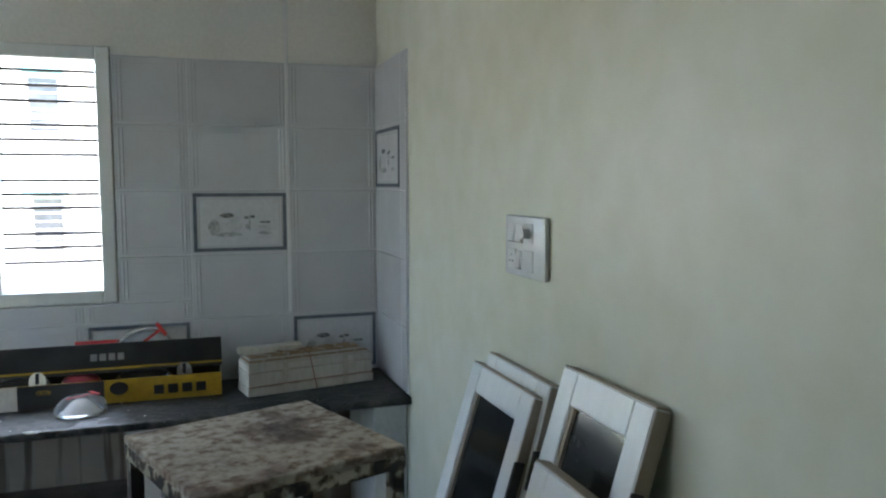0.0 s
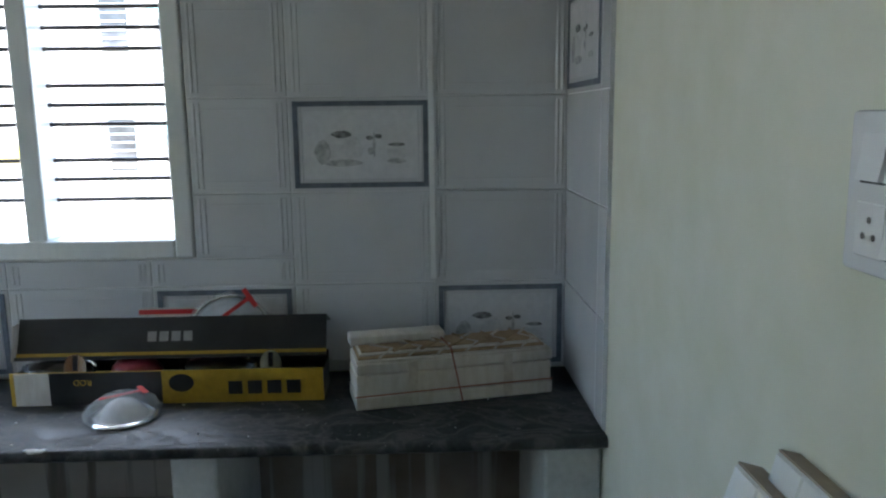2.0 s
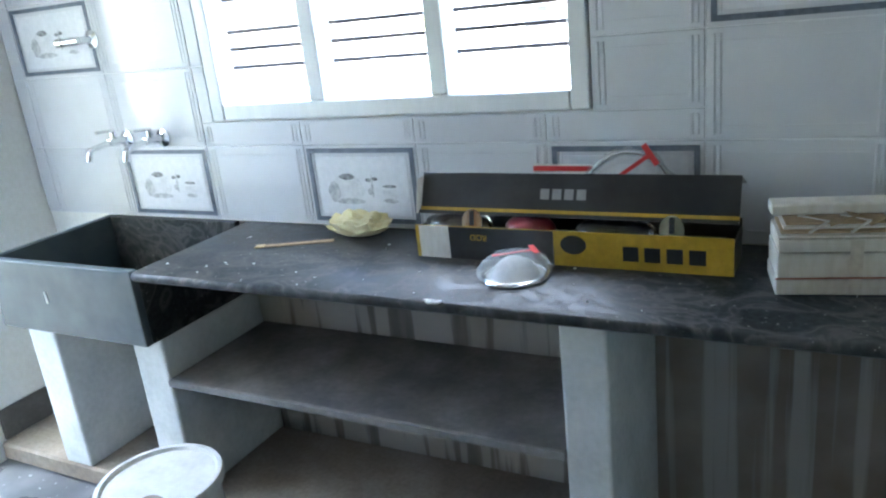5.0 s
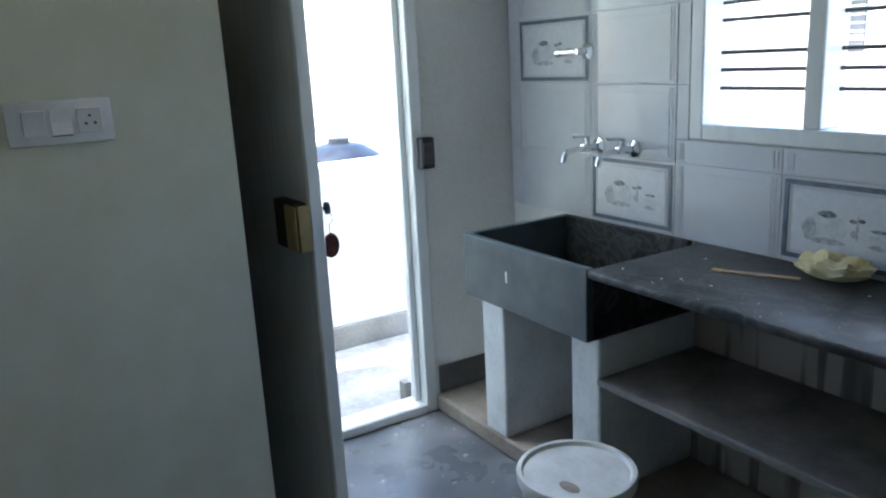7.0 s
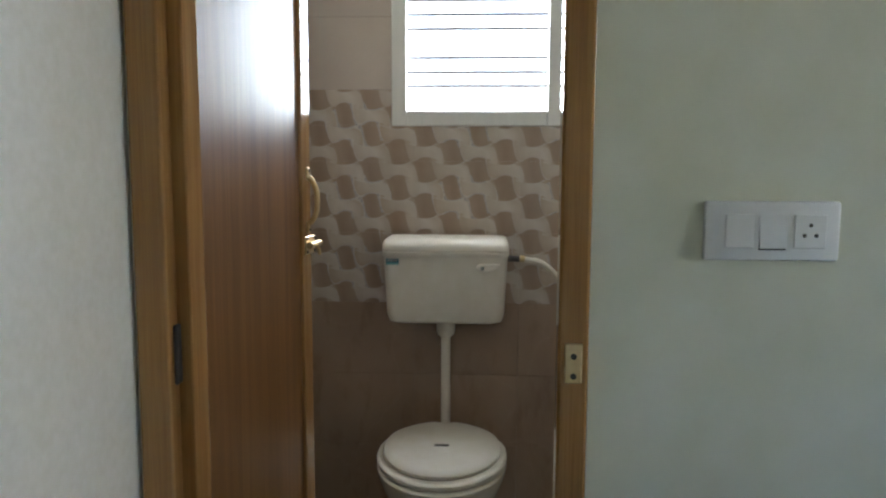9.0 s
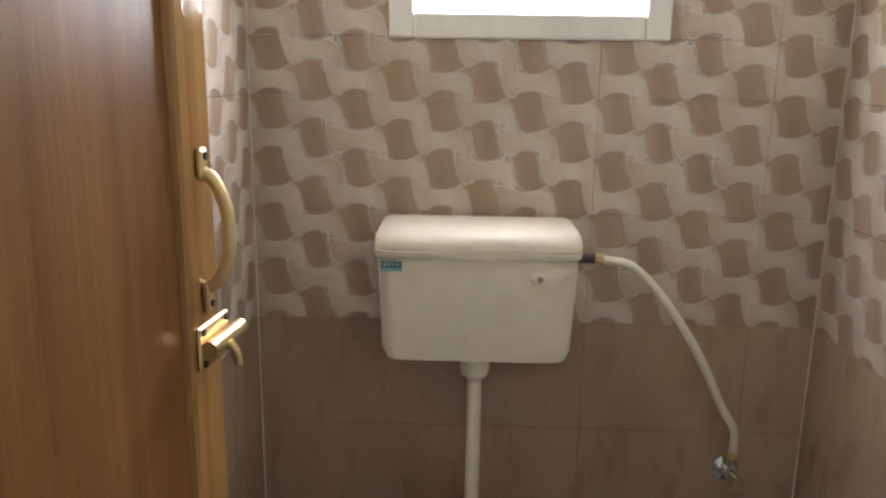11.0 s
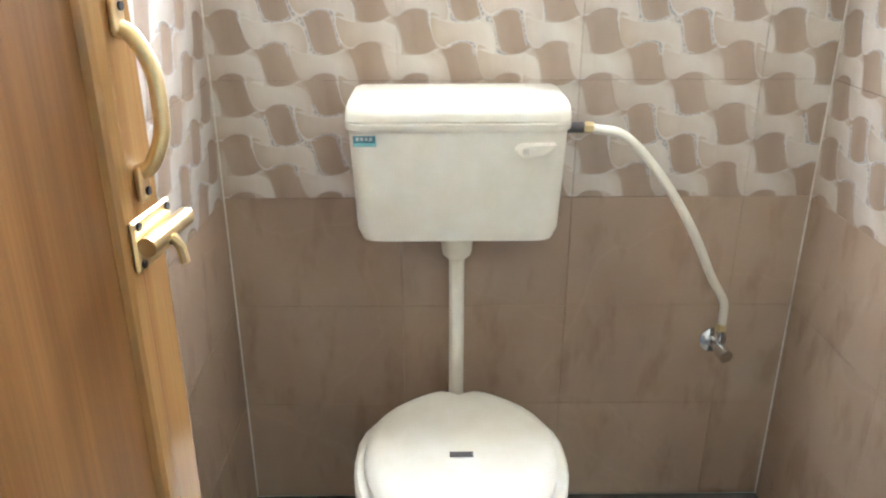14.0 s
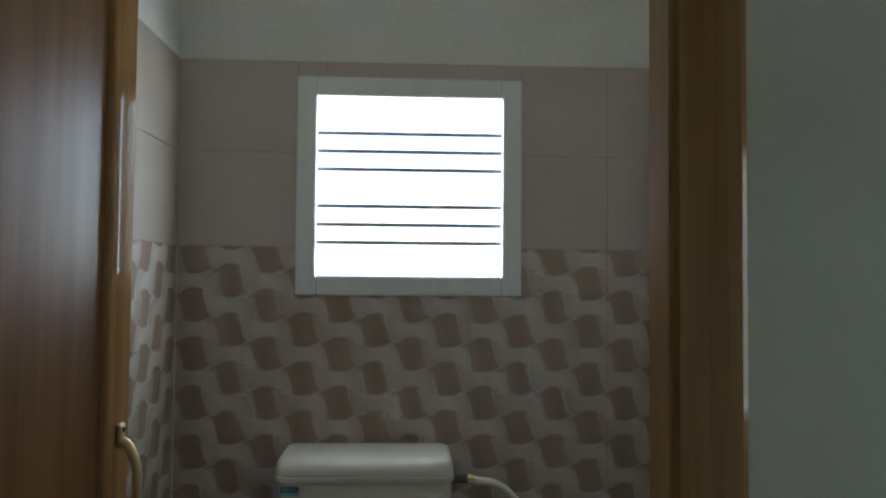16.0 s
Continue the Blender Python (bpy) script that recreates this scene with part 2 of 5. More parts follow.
def wave_tile(axis):
    """Printed tile: leaning brown axe heads between pale ones, and a beaded star in the middle of each tile."""
    m = Nodes("wavy_patterned_tile_" + axis, 0.16)
    m.world = True
    pi = math.pi
    sep = m.t.nodes.new("ShaderNodeSeparateXYZ")
    geo = m.t.nodes.new("ShaderNodeNewGeometry")
    m.link(geo.outputs["Position"], sep.inputs[0])
    start = -0.338 if axis == "y" else -2.818
    a = m.math("DIVIDE", m.math("SUBTRACT", sep.outputs["Y" if axis == "y" else "X"], start * K), 0.1025 * K)
    b = m.math("DIVIDE", m.math("SUBTRACT", sep.outputs["Z"], 0.98 * K), 0.0687 * K)
    lean = m.math("ADD", a, m.math("MULTIPLY", m.math("SUBTRACT", m.math("FRACT", b), 0.5), 0.16))
    sa = m.math("SINE", m.math("MULTIPLY", lean, pi))
    cb = m.math("COSINE", m.math("MULTIPLY", b, pi))
    w = m.math("SUBTRACT", b, m.math("MULTIPLY", m.math("MULTIPLY", sa, cb), 0.32))
    w = m.math("SUBTRACT", w, m.math("MULTIPLY", m.math("ABSOLUTE", sa), 0.10))
    w = m.math("ADD", w, 0.06)
    u = m.math("ADD", a, m.math("MULTIPLY", m.math("SUBTRACT", m.math("FRACT", w), 0.5), 0.34))
    u = m.math("ADD", u, m.math("MULTIPLY", m.math("MULTIPLY", m.math("SINE", m.math("MULTIPLY", w, pi)), m.math("COSINE", m.math("MULTIPLY", u, pi))), 0.16))
    prod = m.math("MULTIPLY", m.math("SINE", m.math("MULTIPLY", u, pi)), m.math("SINE", m.math("MULTIPLY", w, pi)))
    fac = m.math("ADD", m.math("MULTIPLY", prod, 6.0), 1.1)
    fac.node.use_clamp = True
    cell = m.math("FRACT", m.math("MULTIPLY", m.math("SINE", m.math("ADD", m.math("MULTIPLY", m.math("FLOOR", u), 12.9898), m.math("MULTIPLY", m.math("FLOOR", w), 78.233))), 437.5))
    # each pale head runs from white to sand across its width
    across = m.math("ADD", m.math("MULTIPLY", m.math("FRACT", u), 0.65), m.math("MULTIPLY", cell, 0.35))
    light = m.ramp(across, [(0.0, (0.47, 0.375, 0.285)), (0.30, (0.55, 0.48, 0.41)), (0.65, (0.63, 0.575, 0.52)), (1.0, (0.50, 0.415, 0.335))])
    dark = m.ramp(across, [(0.0, (0.44, 0.345, 0.265)), (0.45, (0.36, 0.27, 0.205)), (1.0, (0.42, 0.33, 0.255))])
    streak = m.ramp(m.noise(26, 4, (1, 1, 0.35)), [(0.3, (0.90, 0.89, 0.88)), (0.7, (1, 1, 1))])
    col = m.mix(1.0, m.mix(fac, dark, light), streak, "MULTIPLY")
    dx = m.math("SUBTRACT", m.math("MODULO", m.math("ADD", a, 40.0), 4.0), 2.0)
    dz = m.math("SUBTRACT", m.math("MODULO", m.math("ADD", b, 40.0), 4.0), 2.0)
    far = m.math("SQRT", m.math("ADD", m.math("MULTIPLY", dx, dx), m.math("MULTIPLY", dz, dz)))
    star = m.math("LESS_THAN", far, 1.25)
    size = m.math("ABSOLUTE", m.math("ADD", prod, 0.14))
    rim = m.math("MULTIPLY", m.math("LESS_THAN", size, 0.16), star)
    beads = m.math("GREATER_THAN", m.noise(170, 1), 0.50)
    line = m.math("MULTIPLY", m.math("MULTIPLY", m.math("LESS_THAN", size, 0.07), beads), star)
    col = m.mix(m.math("MULTIPLY", rim, 0.45), col, (0.66, 0.64, 0.62))
    m.color(m.mix(m.math("MULTIPLY", line, 0.75), col, (0.25, 0.26, 0.29)))
    m.bump(fac, 0.5, 0.003)
    return m.mat


def granite():
    m = Nodes("dusty_black_granite", 0.25)
    base = m.ramp(m.noise(90, 3), [(0.35, (0.007, 0.009, 0.010)), (0.7, (0.026, 0.031, 0.032))])
    cloud = m.add("ShaderNodeTexNoise", Scale=7.0, Detail=7.0, Distortion=1.6)
    m.link(m.coords((1, 1.5, 1)), cloud.inputs["Vector"])
    dust = m.ramp(cloud.outputs["Fac"], [(0.42, (0, 0, 0)), (0.50, (0.55, 0.55, 0.55)), (0.53, (1, 1, 1)), (0.57, (0.3, 0.3, 0.3)), (0.66, (0.1, 0.1, 0.1))])
    n = m.t.nodes.new("ShaderNodeRGBToBW")
    m.link(dust, n.inputs[0])
    m.b.inputs["Specular IOR Level"].default_value = 0.32
    spots = m.ramp(m.noise(85, 1), [(0.73, (0, 0, 0)), (0.76, (1, 1, 1))])
    col = m.mix(m.math("MULTIPLY", n.outputs[0], 0.45), base, (0.19, 0.178, 0.16))
    s = m.t.nodes.new("ShaderNodeRGBToBW")
    m.link(spots, s.inputs[0])
    m.color(m.mix(m.math("MULTIPLY", s.outputs[0], 0.4), col, (0.42, 0.40, 0.37)))
    m.rough(m.math("ADD", m.math("MULTIPLY", n.outputs[0], 0.3), 0.30))
    return m.mat


def slate():
    m = Nodes("blue_black_sink_stone", 0.38)
    base = m.ramp(m.noise(9, 6), [(0.3, (0.035, 0.05, 0.055)), (0.7, (0.075, 0.095, 0.10))])
    m.color(base)
    m.bump(m.noise(60, 3), 0.1)
    return m.mat


def polished_floor():
    m = Nodes("polished_dark_cement_floor", 0.2)
    base = m.ramp(m.noise(3.2, 7), [(0.32, (0.065, 0.07, 0.078)), (0.55, (0.13, 0.137, 0.145)), (0.75, (0.24, 0.245, 0.25))])
    spots = m.ramp(m.noise(30, 3), [(0.66, (0, 0, 0)), (0.72, (0.7, 0.7, 0.7))])
    m.color(m.mix(0.5, base, spots, "ADD"))
    m.rough(m.math("ADD", m.math("MULTIPLY", m.noise(5, 5), 0.35), 0.12))
    m.bump(m.noise(25, 3), 0.08)
    return m.mat


def streaks():
    m = Nodes("streaked_mortar_wall", 0.8)
    run = m.noise(16, 4, (1, 1, 0.03))
    base = m.ramp(m.noise(5, 5), [(0.3, (0.20, 0.17, 0.135)), (0.7, (0.38, 0.335, 0.28))])
    w = m.ramp(run, [(0.50, (0, 0, 0)), (0.56, (1, 1, 1))])
    n = m.t.nodes.new("ShaderNodeRGBToBW")
    m.link(w, n.inputs[0])
    m.color(m.mix(m.math("MULTIPLY", n.outputs[0], 0.75), base, (0.54, 0.53, 0.50)))
    m.bump(m.noise(40, 4), 0.4)
    return m.mat


def drips():
    m = Nodes("dripped_pale_plaster", 0.8)
    base = m.ramp(m.noise(6, 5), [(0.3, (0.44, 0.41, 0.36)), (0.7, (0.56, 0.53, 0.48))])
    run = m.ramp(m.noise(20, 4, (1, 1, 0.06)), [(0.52, (1, 1, 1)), (0.58, (0.5, 0.48, 0.46)), (0.66, (0.34, 0.33, 0.32))])
    m.color(m.mix(1.0, base, run, "MULTIPLY"))
    m.bump(m.noise(40, 4), 0.4)
    return m.mat


def varnish(name, a, b, gloss):
    m = Nodes(name, gloss)
    grain = m.noise(7, 6, (6, 6, 0.22))
    fine = m.noise(70, 3, (5, 5, 0.1))
    col = m.ramp(grain, [(0.3, a), (0.55, tuple((p + q) / 2 for p, q in zip(a, b))), (0.75, b)])
    m.color(m.mix(0.25, col, m.ramp(fine, [(0.3, (0.3, 0.3, 0.3)), (0.7, (0.75, 0.75, 0.75))]), "OVERLAY"))
    m.bump(fine, 0.03)
    return m.mat


def chrome():
    m = Nodes("chrome", 0.12, 1.0)
    m.color((0.75, 0.76, 0.77))
    return m.mat


def glass(name, tint, rough=0.0):
    m = Nodes(name, rough)
    m.color(tint)
    m.b.inputs["Transmission Weight"].default_value = 1.0
    m.b.inputs["IOR"].default_value = 1.45
    return m.mat


def painted_plank():
    m = Nodes("paint_splashed_plank", 0.8)
    fine = m.ramp(m.noise(55, 6), [(0.36, (0.20, 0.15, 0.11)), (0.46, (0.36, 0.31, 0.24)), (0.60, (0.50, 0.46, 0.38))])
    patch = m.ramp(m.noise(8, 8), [(0.50, (1, 1, 1)), (0.56, (0.62, 0.56, 0.54)), (0.64, (0.36, 0.31, 0.30))])
    base = m.mix(1.0, fine, patch, "MULTIPLY")
    m.color(base)
    m.bump(m.noise(60, 4), 0.3)
    return m.mat


def painted_frame():
    m = Nodes("paint_splashed_iron", 0.7)
    m.color(m.ramp(m.noise(26, 4), [(0.44, (0.02, 0.018, 0.014)), (0.50, (0.10, 0.08, 0.05)), (0.56, (0.46, 0.43, 0.34))]))
    m.bump(m.noise(50, 3), 0.3)
    return m.mat


M.update(ktile=kitchen_tile(), marble=marble_tile(), beige=plain_beige_tile(), wave_y=wave_tile("y"), wave_x=wave_tile("x"),
         granite=granite(), slate=slate(), floor=polished_floor(), streaks=streaks(), drips=drips(), chrome=chrome(),
         door_wood=varnish("varnished_brown_door", (0.18, 0.078, 0.023), (0.30, 0.145, 0.048), 0.32),
         frame_wood=varnish("varnished_honey_wood", (0.27, 0.135, 0.042), (0.42, 0.235, 0.088), 0.08),
         dark_glass=two_tone("dark_grey_pane", (0.012, 0.014, 0.015), (0.03, 0.033, 0.034), 5.0, 0.12, 60, 0.02),
         wrap=glass("clear_plastic_wrap", (0.93, 0.95, 0.96), 0.08), plank=painted_plank(), splash=painted_frame())


film_nodes = Nodes("thin_clear_wrapper", 0.1)
film_nodes.color((0.85, 0.88, 0.9))
film_nodes.bump(film_nodes.noise(70, 3), 0.8, 0.01)
film_nodes.b.inputs["Alpha"].default_value = 0.22
M["film"] = film_nodes.mat


# ---- mesh helpers ----
def box(bm, x0, x1, y0, y1, z0, z1, bevel=0.0, seg=1):
    """A box between two corners, its edges rounded by bevel."""
    r = bmesh.ops.create_cube(bm, size=1.0, matrix=Matrix.Translation(((x0 + x1) / 2, (y0 + y1) / 2, (z0 + z1) / 2)) @ Matrix.Diagonal((x1 - x0, y1 - y0, z1 - z0, 1)))
    if bevel:
        edges = {e for v in r["verts"] for e in v.link_edges}
        bmesh.ops.bevel(bm, geom=list(edges), offset=bevel, segments=seg, affect="EDGES", profile=0.5)
    return bm


def cyl(bm, p, q, r0, r1=None, n=16):
    """A cylinder or cone from p to q."""
    p, q = Vector(p), Vector(q)
    m = Matrix.Translation((p + q) / 2) @ (q - p).to_track_quat("Z", "Y").to_matrix().to_4x4()
    bmesh.ops.create_cone(bm, cap_ends=True, segments=n, radius1=r0, radius2=r0 if r1 is None else r1, depth=(q - p).length, matrix=m)
    return bm


def lathe(bm, profile, n=32, sx=1.0, sy=1.0, centre=(0, 0)):
    """Turns (radius, height) pairs about the z axis; closed at both ends."""
    rings = []
    for r, z in profile:
        rings.append([bm.verts.new((centre[0] + sx * r * math.cos(2 * math.pi * i / n), centre[1] + sy * r * math.sin(2 * math.pi * i / n), z)) for i in range(n)])
    for a, b in zip(rings, rings[1:]):
        for i in range(n):
            bm.faces.new((a[i], a[(i + 1) % n], b[(i + 1) % n], b[i]))
    bm.faces.new(rings[0][::-1])
    bm.faces.new(rings[-1])
    return bm


def loft(bm, loops):
    """Skins a stack of closed loops of equal length."""
    rings = [[bm.verts.new(p) for p in loop] for loop in loops]
    n = len(rings[0])
    for a, b in zip(rings, rings[1:]):
        for i in range(n):
            bm.faces.new((a[i], a[(i + 1) % n], b[(i + 1) % n], b[i]))
    bm.faces.new(rings[0][::-1])
    bm.faces.new(rings[-1])
    return bm


def tube(bm, points, r, n=10):
    """A round tube along points."""
    loops = []
    for i, p in enumerate(points):
        d = (Vector(points[min(i + 1, len(points) - 1)]) - Vector(points[max(i - 1, 0)])).normalized()
        q = d.to_track_quat("Z", "Y")
        loops.append([Vector(p) + q @ Vector((r * math.cos(2 * math.pi * k / n), r * math.sin(2 * math.pi * k / n), 0)) for k in range(n)])
    for a, b in zip(loops, loops[1:]):  # keep neighbouring loops aligned
        best = min(range(n), key=lambda s: (b[s] - a[0]).length)
        b[:] = b[best:] + b[:best]
    return loft(bm, loops)


def spline(points, n=8):
    """A smooth line through points."""
    out = []
    p = [Vector(q) for q in points]
    p = [2 * p[0] - p[1], *p, 2 * p[-1] - p[-2]]
    for i in range(1, len(p) - 2):
        for k in range(n):
            t = k / n
            out.append(0.5 * (2 * p[i] + (p[i + 1] - p[i - 1]) * t + (2 * p[i - 1] - 5 * p[i] + 4 * p[i + 1] - p[i + 2]) * t * t + (3 * p[i] - p[i - 1] - 3 * p[i + 1] + p[i + 2]) * t ** 3))
    return out + [p[-2]]


def mesh_of(name, bm, material, smooth=False):
    bmesh.ops.recalc_face_normals(bm, faces=bm.faces)
    me = bpy.data.meshes.new(name)
    bm.to_mesh(me)
    bm.free()
    me.transform(Matrix.Scale(K, 4))
    me.materials.append(material)
    if smooth:
        for f in me.polygons:
            f.use_smooth = True
        me.set_sharp_from_angle(angle=radians(38))
    return me


def part(name, bm, material, parent, label="", smooth=False, at=None):
    """One mesh object under a thing or a part."""
    ob = new(name, mesh_of(name, bm, material, smooth))
    ob.parent = parent
    if at is not None:
        ob.matrix_basis = Matrix.LocRotScale(Vector(at.translation) * K, at.to_quaternion(), None)
    return tagged(ob, label)


def thing(name, x, y, z, label, category, rz=0.0, group="", rx=0.0, ry=0.0):
    ob = new(name)
    ob.empty_display_size = 0.05
    ob.matrix_basis = pose(x * K, y * K, z * K, rx, ry, rz)
    return tagged(ob, label, category, group)


def setting(name, bm, material, label, category, smooth=False):
    return tagged(new(name, mesh_of(name, bm, material, smooth)), label, category, "", "structure")


B = bmesh.new


def wall_with_hole(bm, axis, a0, a1, z0, z1, t0, t1, hole=None):
    """A wall along axis between a0 and a1, its faces at t0 and t1, with one opening (h0, h1, g0, g1)."""
    def slab(p0, p1, q0, q1):
        if p1 - p0 > 1e-6 and q1 - q0 > 1e-6:
            box(bm, *((p0, p1, t0, t1) if axis == "x" else (t0, t1, p0, p1)), q0, q1)
    if hole is None:
        slab(a0, a1, z0, z1)
        return bm
    h0, h1, g0, g1 = hole
    slab(a0, h0, z0, z1)
    slab(h1, a1, z0, z1)
    slab(h0, h1, z0, g0)
    slab(h0, h1, g1, z1)
    bmesh.ops.remove_doubles(bm, verts=bm.verts, dist=1e-5)
    return bm


# ---- large structure ----
H = 2.95
setting("floor", box(box(B(), -2.12, 1.45, -0.34, 2.85, -0.12, 0.0), -0.42, 1.45, -4.6, -0.3402, -0.12, 0.0), M["floor"], "dark polished cement kitchen floor with white specks", "floor")
setting("ceiling", box(B(), -3.0, 1.5, -4.7, 2.9, H, H + 0.12), M["ceiling"], "white painted flat ceiling of the room", "ceiling")
setting("wall_window", wall_with_hole(B(), "x", -2.12, 1.45, 0, H, 2.66, 2.86, (-1.02, 0.26, 1.21, 2.20)), M["white_wall"], "painted kitchen wall with window above tiled backsplash", "wall")
setting("wall_right", wall_with_hole(B(), "y", -4.6, 2.66, 0, H, 1.31, 1.45), M["paint"], "cream painted smooth kitchen side wall", "wall")
setting("wall_back", wall_with_hole(B(), "x", -0.3, 1.31, 0, H, -4.6, -4.5), M["paint"], "cream painted plain rear wall", "wall")
setting("wall_left", wall_with_hole(B(), "y", -4.6, -0.22, 0, H, -0.42, -0.30), M["paint"], "cream painted plain wall of the room", "wall")
setting("wall_stub", wall_with_hole(B(), "x", -1.2, -0.42, 0, H, -0.34, -0.22), M["white_wall"], "whitewashed short wall beside the toilet door", "wall")
setting("wall_toilet", wall_with_hole(B(), "y", -0.22, 1.066, 0, H, -1.2, -1.08, (-0.215, 0.522, 0.0, 2.20)), M["paint"], "cream painted wall with the toilet doorway", "wall")
setting("wall_toilet_side", wall_with_hole(B(), "x", -2.94, -1.08, 0, H, 1.066, 1.155), M["paint"], "painted partition between toilet and kitchen", "wall")
setting("wall_toilet_back", wall_with_hole(B(), "y", -0.46, 1.066, 0, H, -2.94, -2.826, (0.003, 0.638, 1.67, 2.285)), M["white_wall"], "whitewashed toilet back wall with window", "wall")
setting("wall_toilet_left", wall_with_hole(B(), "x", -2.826, -1.2, 0, H, -0.46, -0.346), M["white_wall"], "whitewashed toilet side wall above tiles", "wall")
setting("wall_balcony", wall_with_hole(B(), "y", 1.155, 2.66, 0, H, -2.12, -2.0, (1.26, 2.20, 0.0, 2.12)), M["white_wall"], "stained white wall with balcony doorway", "wall")
setting("floor_toilet", box(B(), -2.826, -1.2, -0.346, 1.066, -0.12, -0.02), M["bath_floor"], "rough grey cement toilet floor", "floor")
bm = B()
box(bm, -2.822, -2.79, -0.342, 1.062, -0.02, 0.105, 0.006)
setting("skirting_toilet_back", bm, M["dark_cement"], "dark cement skirting along the toilet back wall", "skirting")
for nm, y0, y1 in (("skirting_toilet_left", -0.342, -0.21), ("skirting_toilet_right", 1.062, 0.945)):
    bm = B()
    loft(bm, [[(x, y0, -0.02), (x, y1, -0.02), (x, y1 + (y0 - y1) * 0.12, -0.005), (x, y0 + (y1 - y0) * 0.12, 0.10), (x, y0, 0.105)] for x in (-2.788, -1.25)])
    setting(nm, bm, M["dark_cement"], "dark sloping cement skirting of the toilet", "skirting")

# balcony and outdoors
setting("ground", box(B(), -400, 400, -400, 400, -6.3, -6.0), M["ground"], "dusty ground around the houses", "ground")
setting("balcony_floor", box(B(), -3.1, -2.12, 1.155, 5.5, -0.15, -0.01), M["balcony"], "sunlit rough cement balcony floor", "floor")
setting("parapet", box(B(), -3.12, -2.98, 1.155, 5.5, -0.15, 1.0, 0.01), M["facade"], "whitewashed balcony parapet in sunlight", "parapet")
setting("parapet_skirting", box(B(), -2.978, -2.955, 1.155, 5.5, -0.01, 0.12, 0.004), M["cement"], "grey cement skirting along the parapet", "skirting")
setting("parapet_end", box(B(), -2.978, -2.12, 5.4, 5.5, -0.01, 1.0), M["facade"], "whitewashed end of the balcony parapet", "parapet")


def window_frame(name, axis, a0, a1, z0, z1, t0, t1, rail, mullions, mullion_w, bars, bar_t, bar_a, label):
    """A fixed window: outer rails, mullions and horizontal grill bars. Local origin at the world's."""
    w = tagged(new(name), label, "window", "", "structure")
    def slab(p0, p1, q0, q1, u0, u1, bev):
        return box(B(), *((p0, p1, u0, u1) if axis == "x" else (u0, u1, p0, p1)), q0, q1, bev, 2)
    part("window_stile", slab(a0, a0 + rail, z0, z1, t0, t1, 0.006), M["frame"], w)
    part("window_stile", slab(a1 - rail, a1, z0, z1, t0, t1, 0.006), M["frame"], w)
    part("window_sill", slab(a0 + rail, a1 - rail, z0, z0 + rail, t0, t1, 0.006), M["frame"], w)
    part("window_head", slab(a0 + rail, a1 - rail, z1 - rail, z1, t0, t1, 0.006), M["frame"], w)
    lo, hi = min(t0, t1), max(t0, t1)
    for c in mullions:
        part("mullion", slab(c - mullion_w / 2, c + mullion_w / 2, z0 + rail, z1 - rail, lo + 0.004, hi - 0.004, 0.006), M["frame"], w)
    for z in bars:
        p, q = ((a0 + rail * 0.6, bar_t, z), (a1 - rail * 0.6, bar_t, z)) if axis == "x" else ((bar_t, a0 + rail * 0.6, z), (bar_t, a1 - rail * 0.6, z))
        part("grill_bar", cyl(B(), p, q, 0.0065, n=8), M["steel"], w)
    return w


window_frame("window_1", "x", -1.018, 0.258, 1.212, 2.198, 2.645, 2.765, 0.052, (-0.59, -0.17), 0.055,
             (1.372, 1.430, 1.484, 1.584, 1.637, 1.690, 1.790, 1.847, 1.903, 1.995, 2.054, 2.111), 2.735, 0, "white enamelled three-light kitchen window with iron grill")
window_frame("window_2", "y", -0.003, 0.644, 1.663, 2.291, -2.824, -2.806, 0.058, (), 0.05,
             (2.137, 2.084, 2.031, 1.923, 1.869, 1.817), -2.86, 0, "white framed toilet window with horizontal bars")


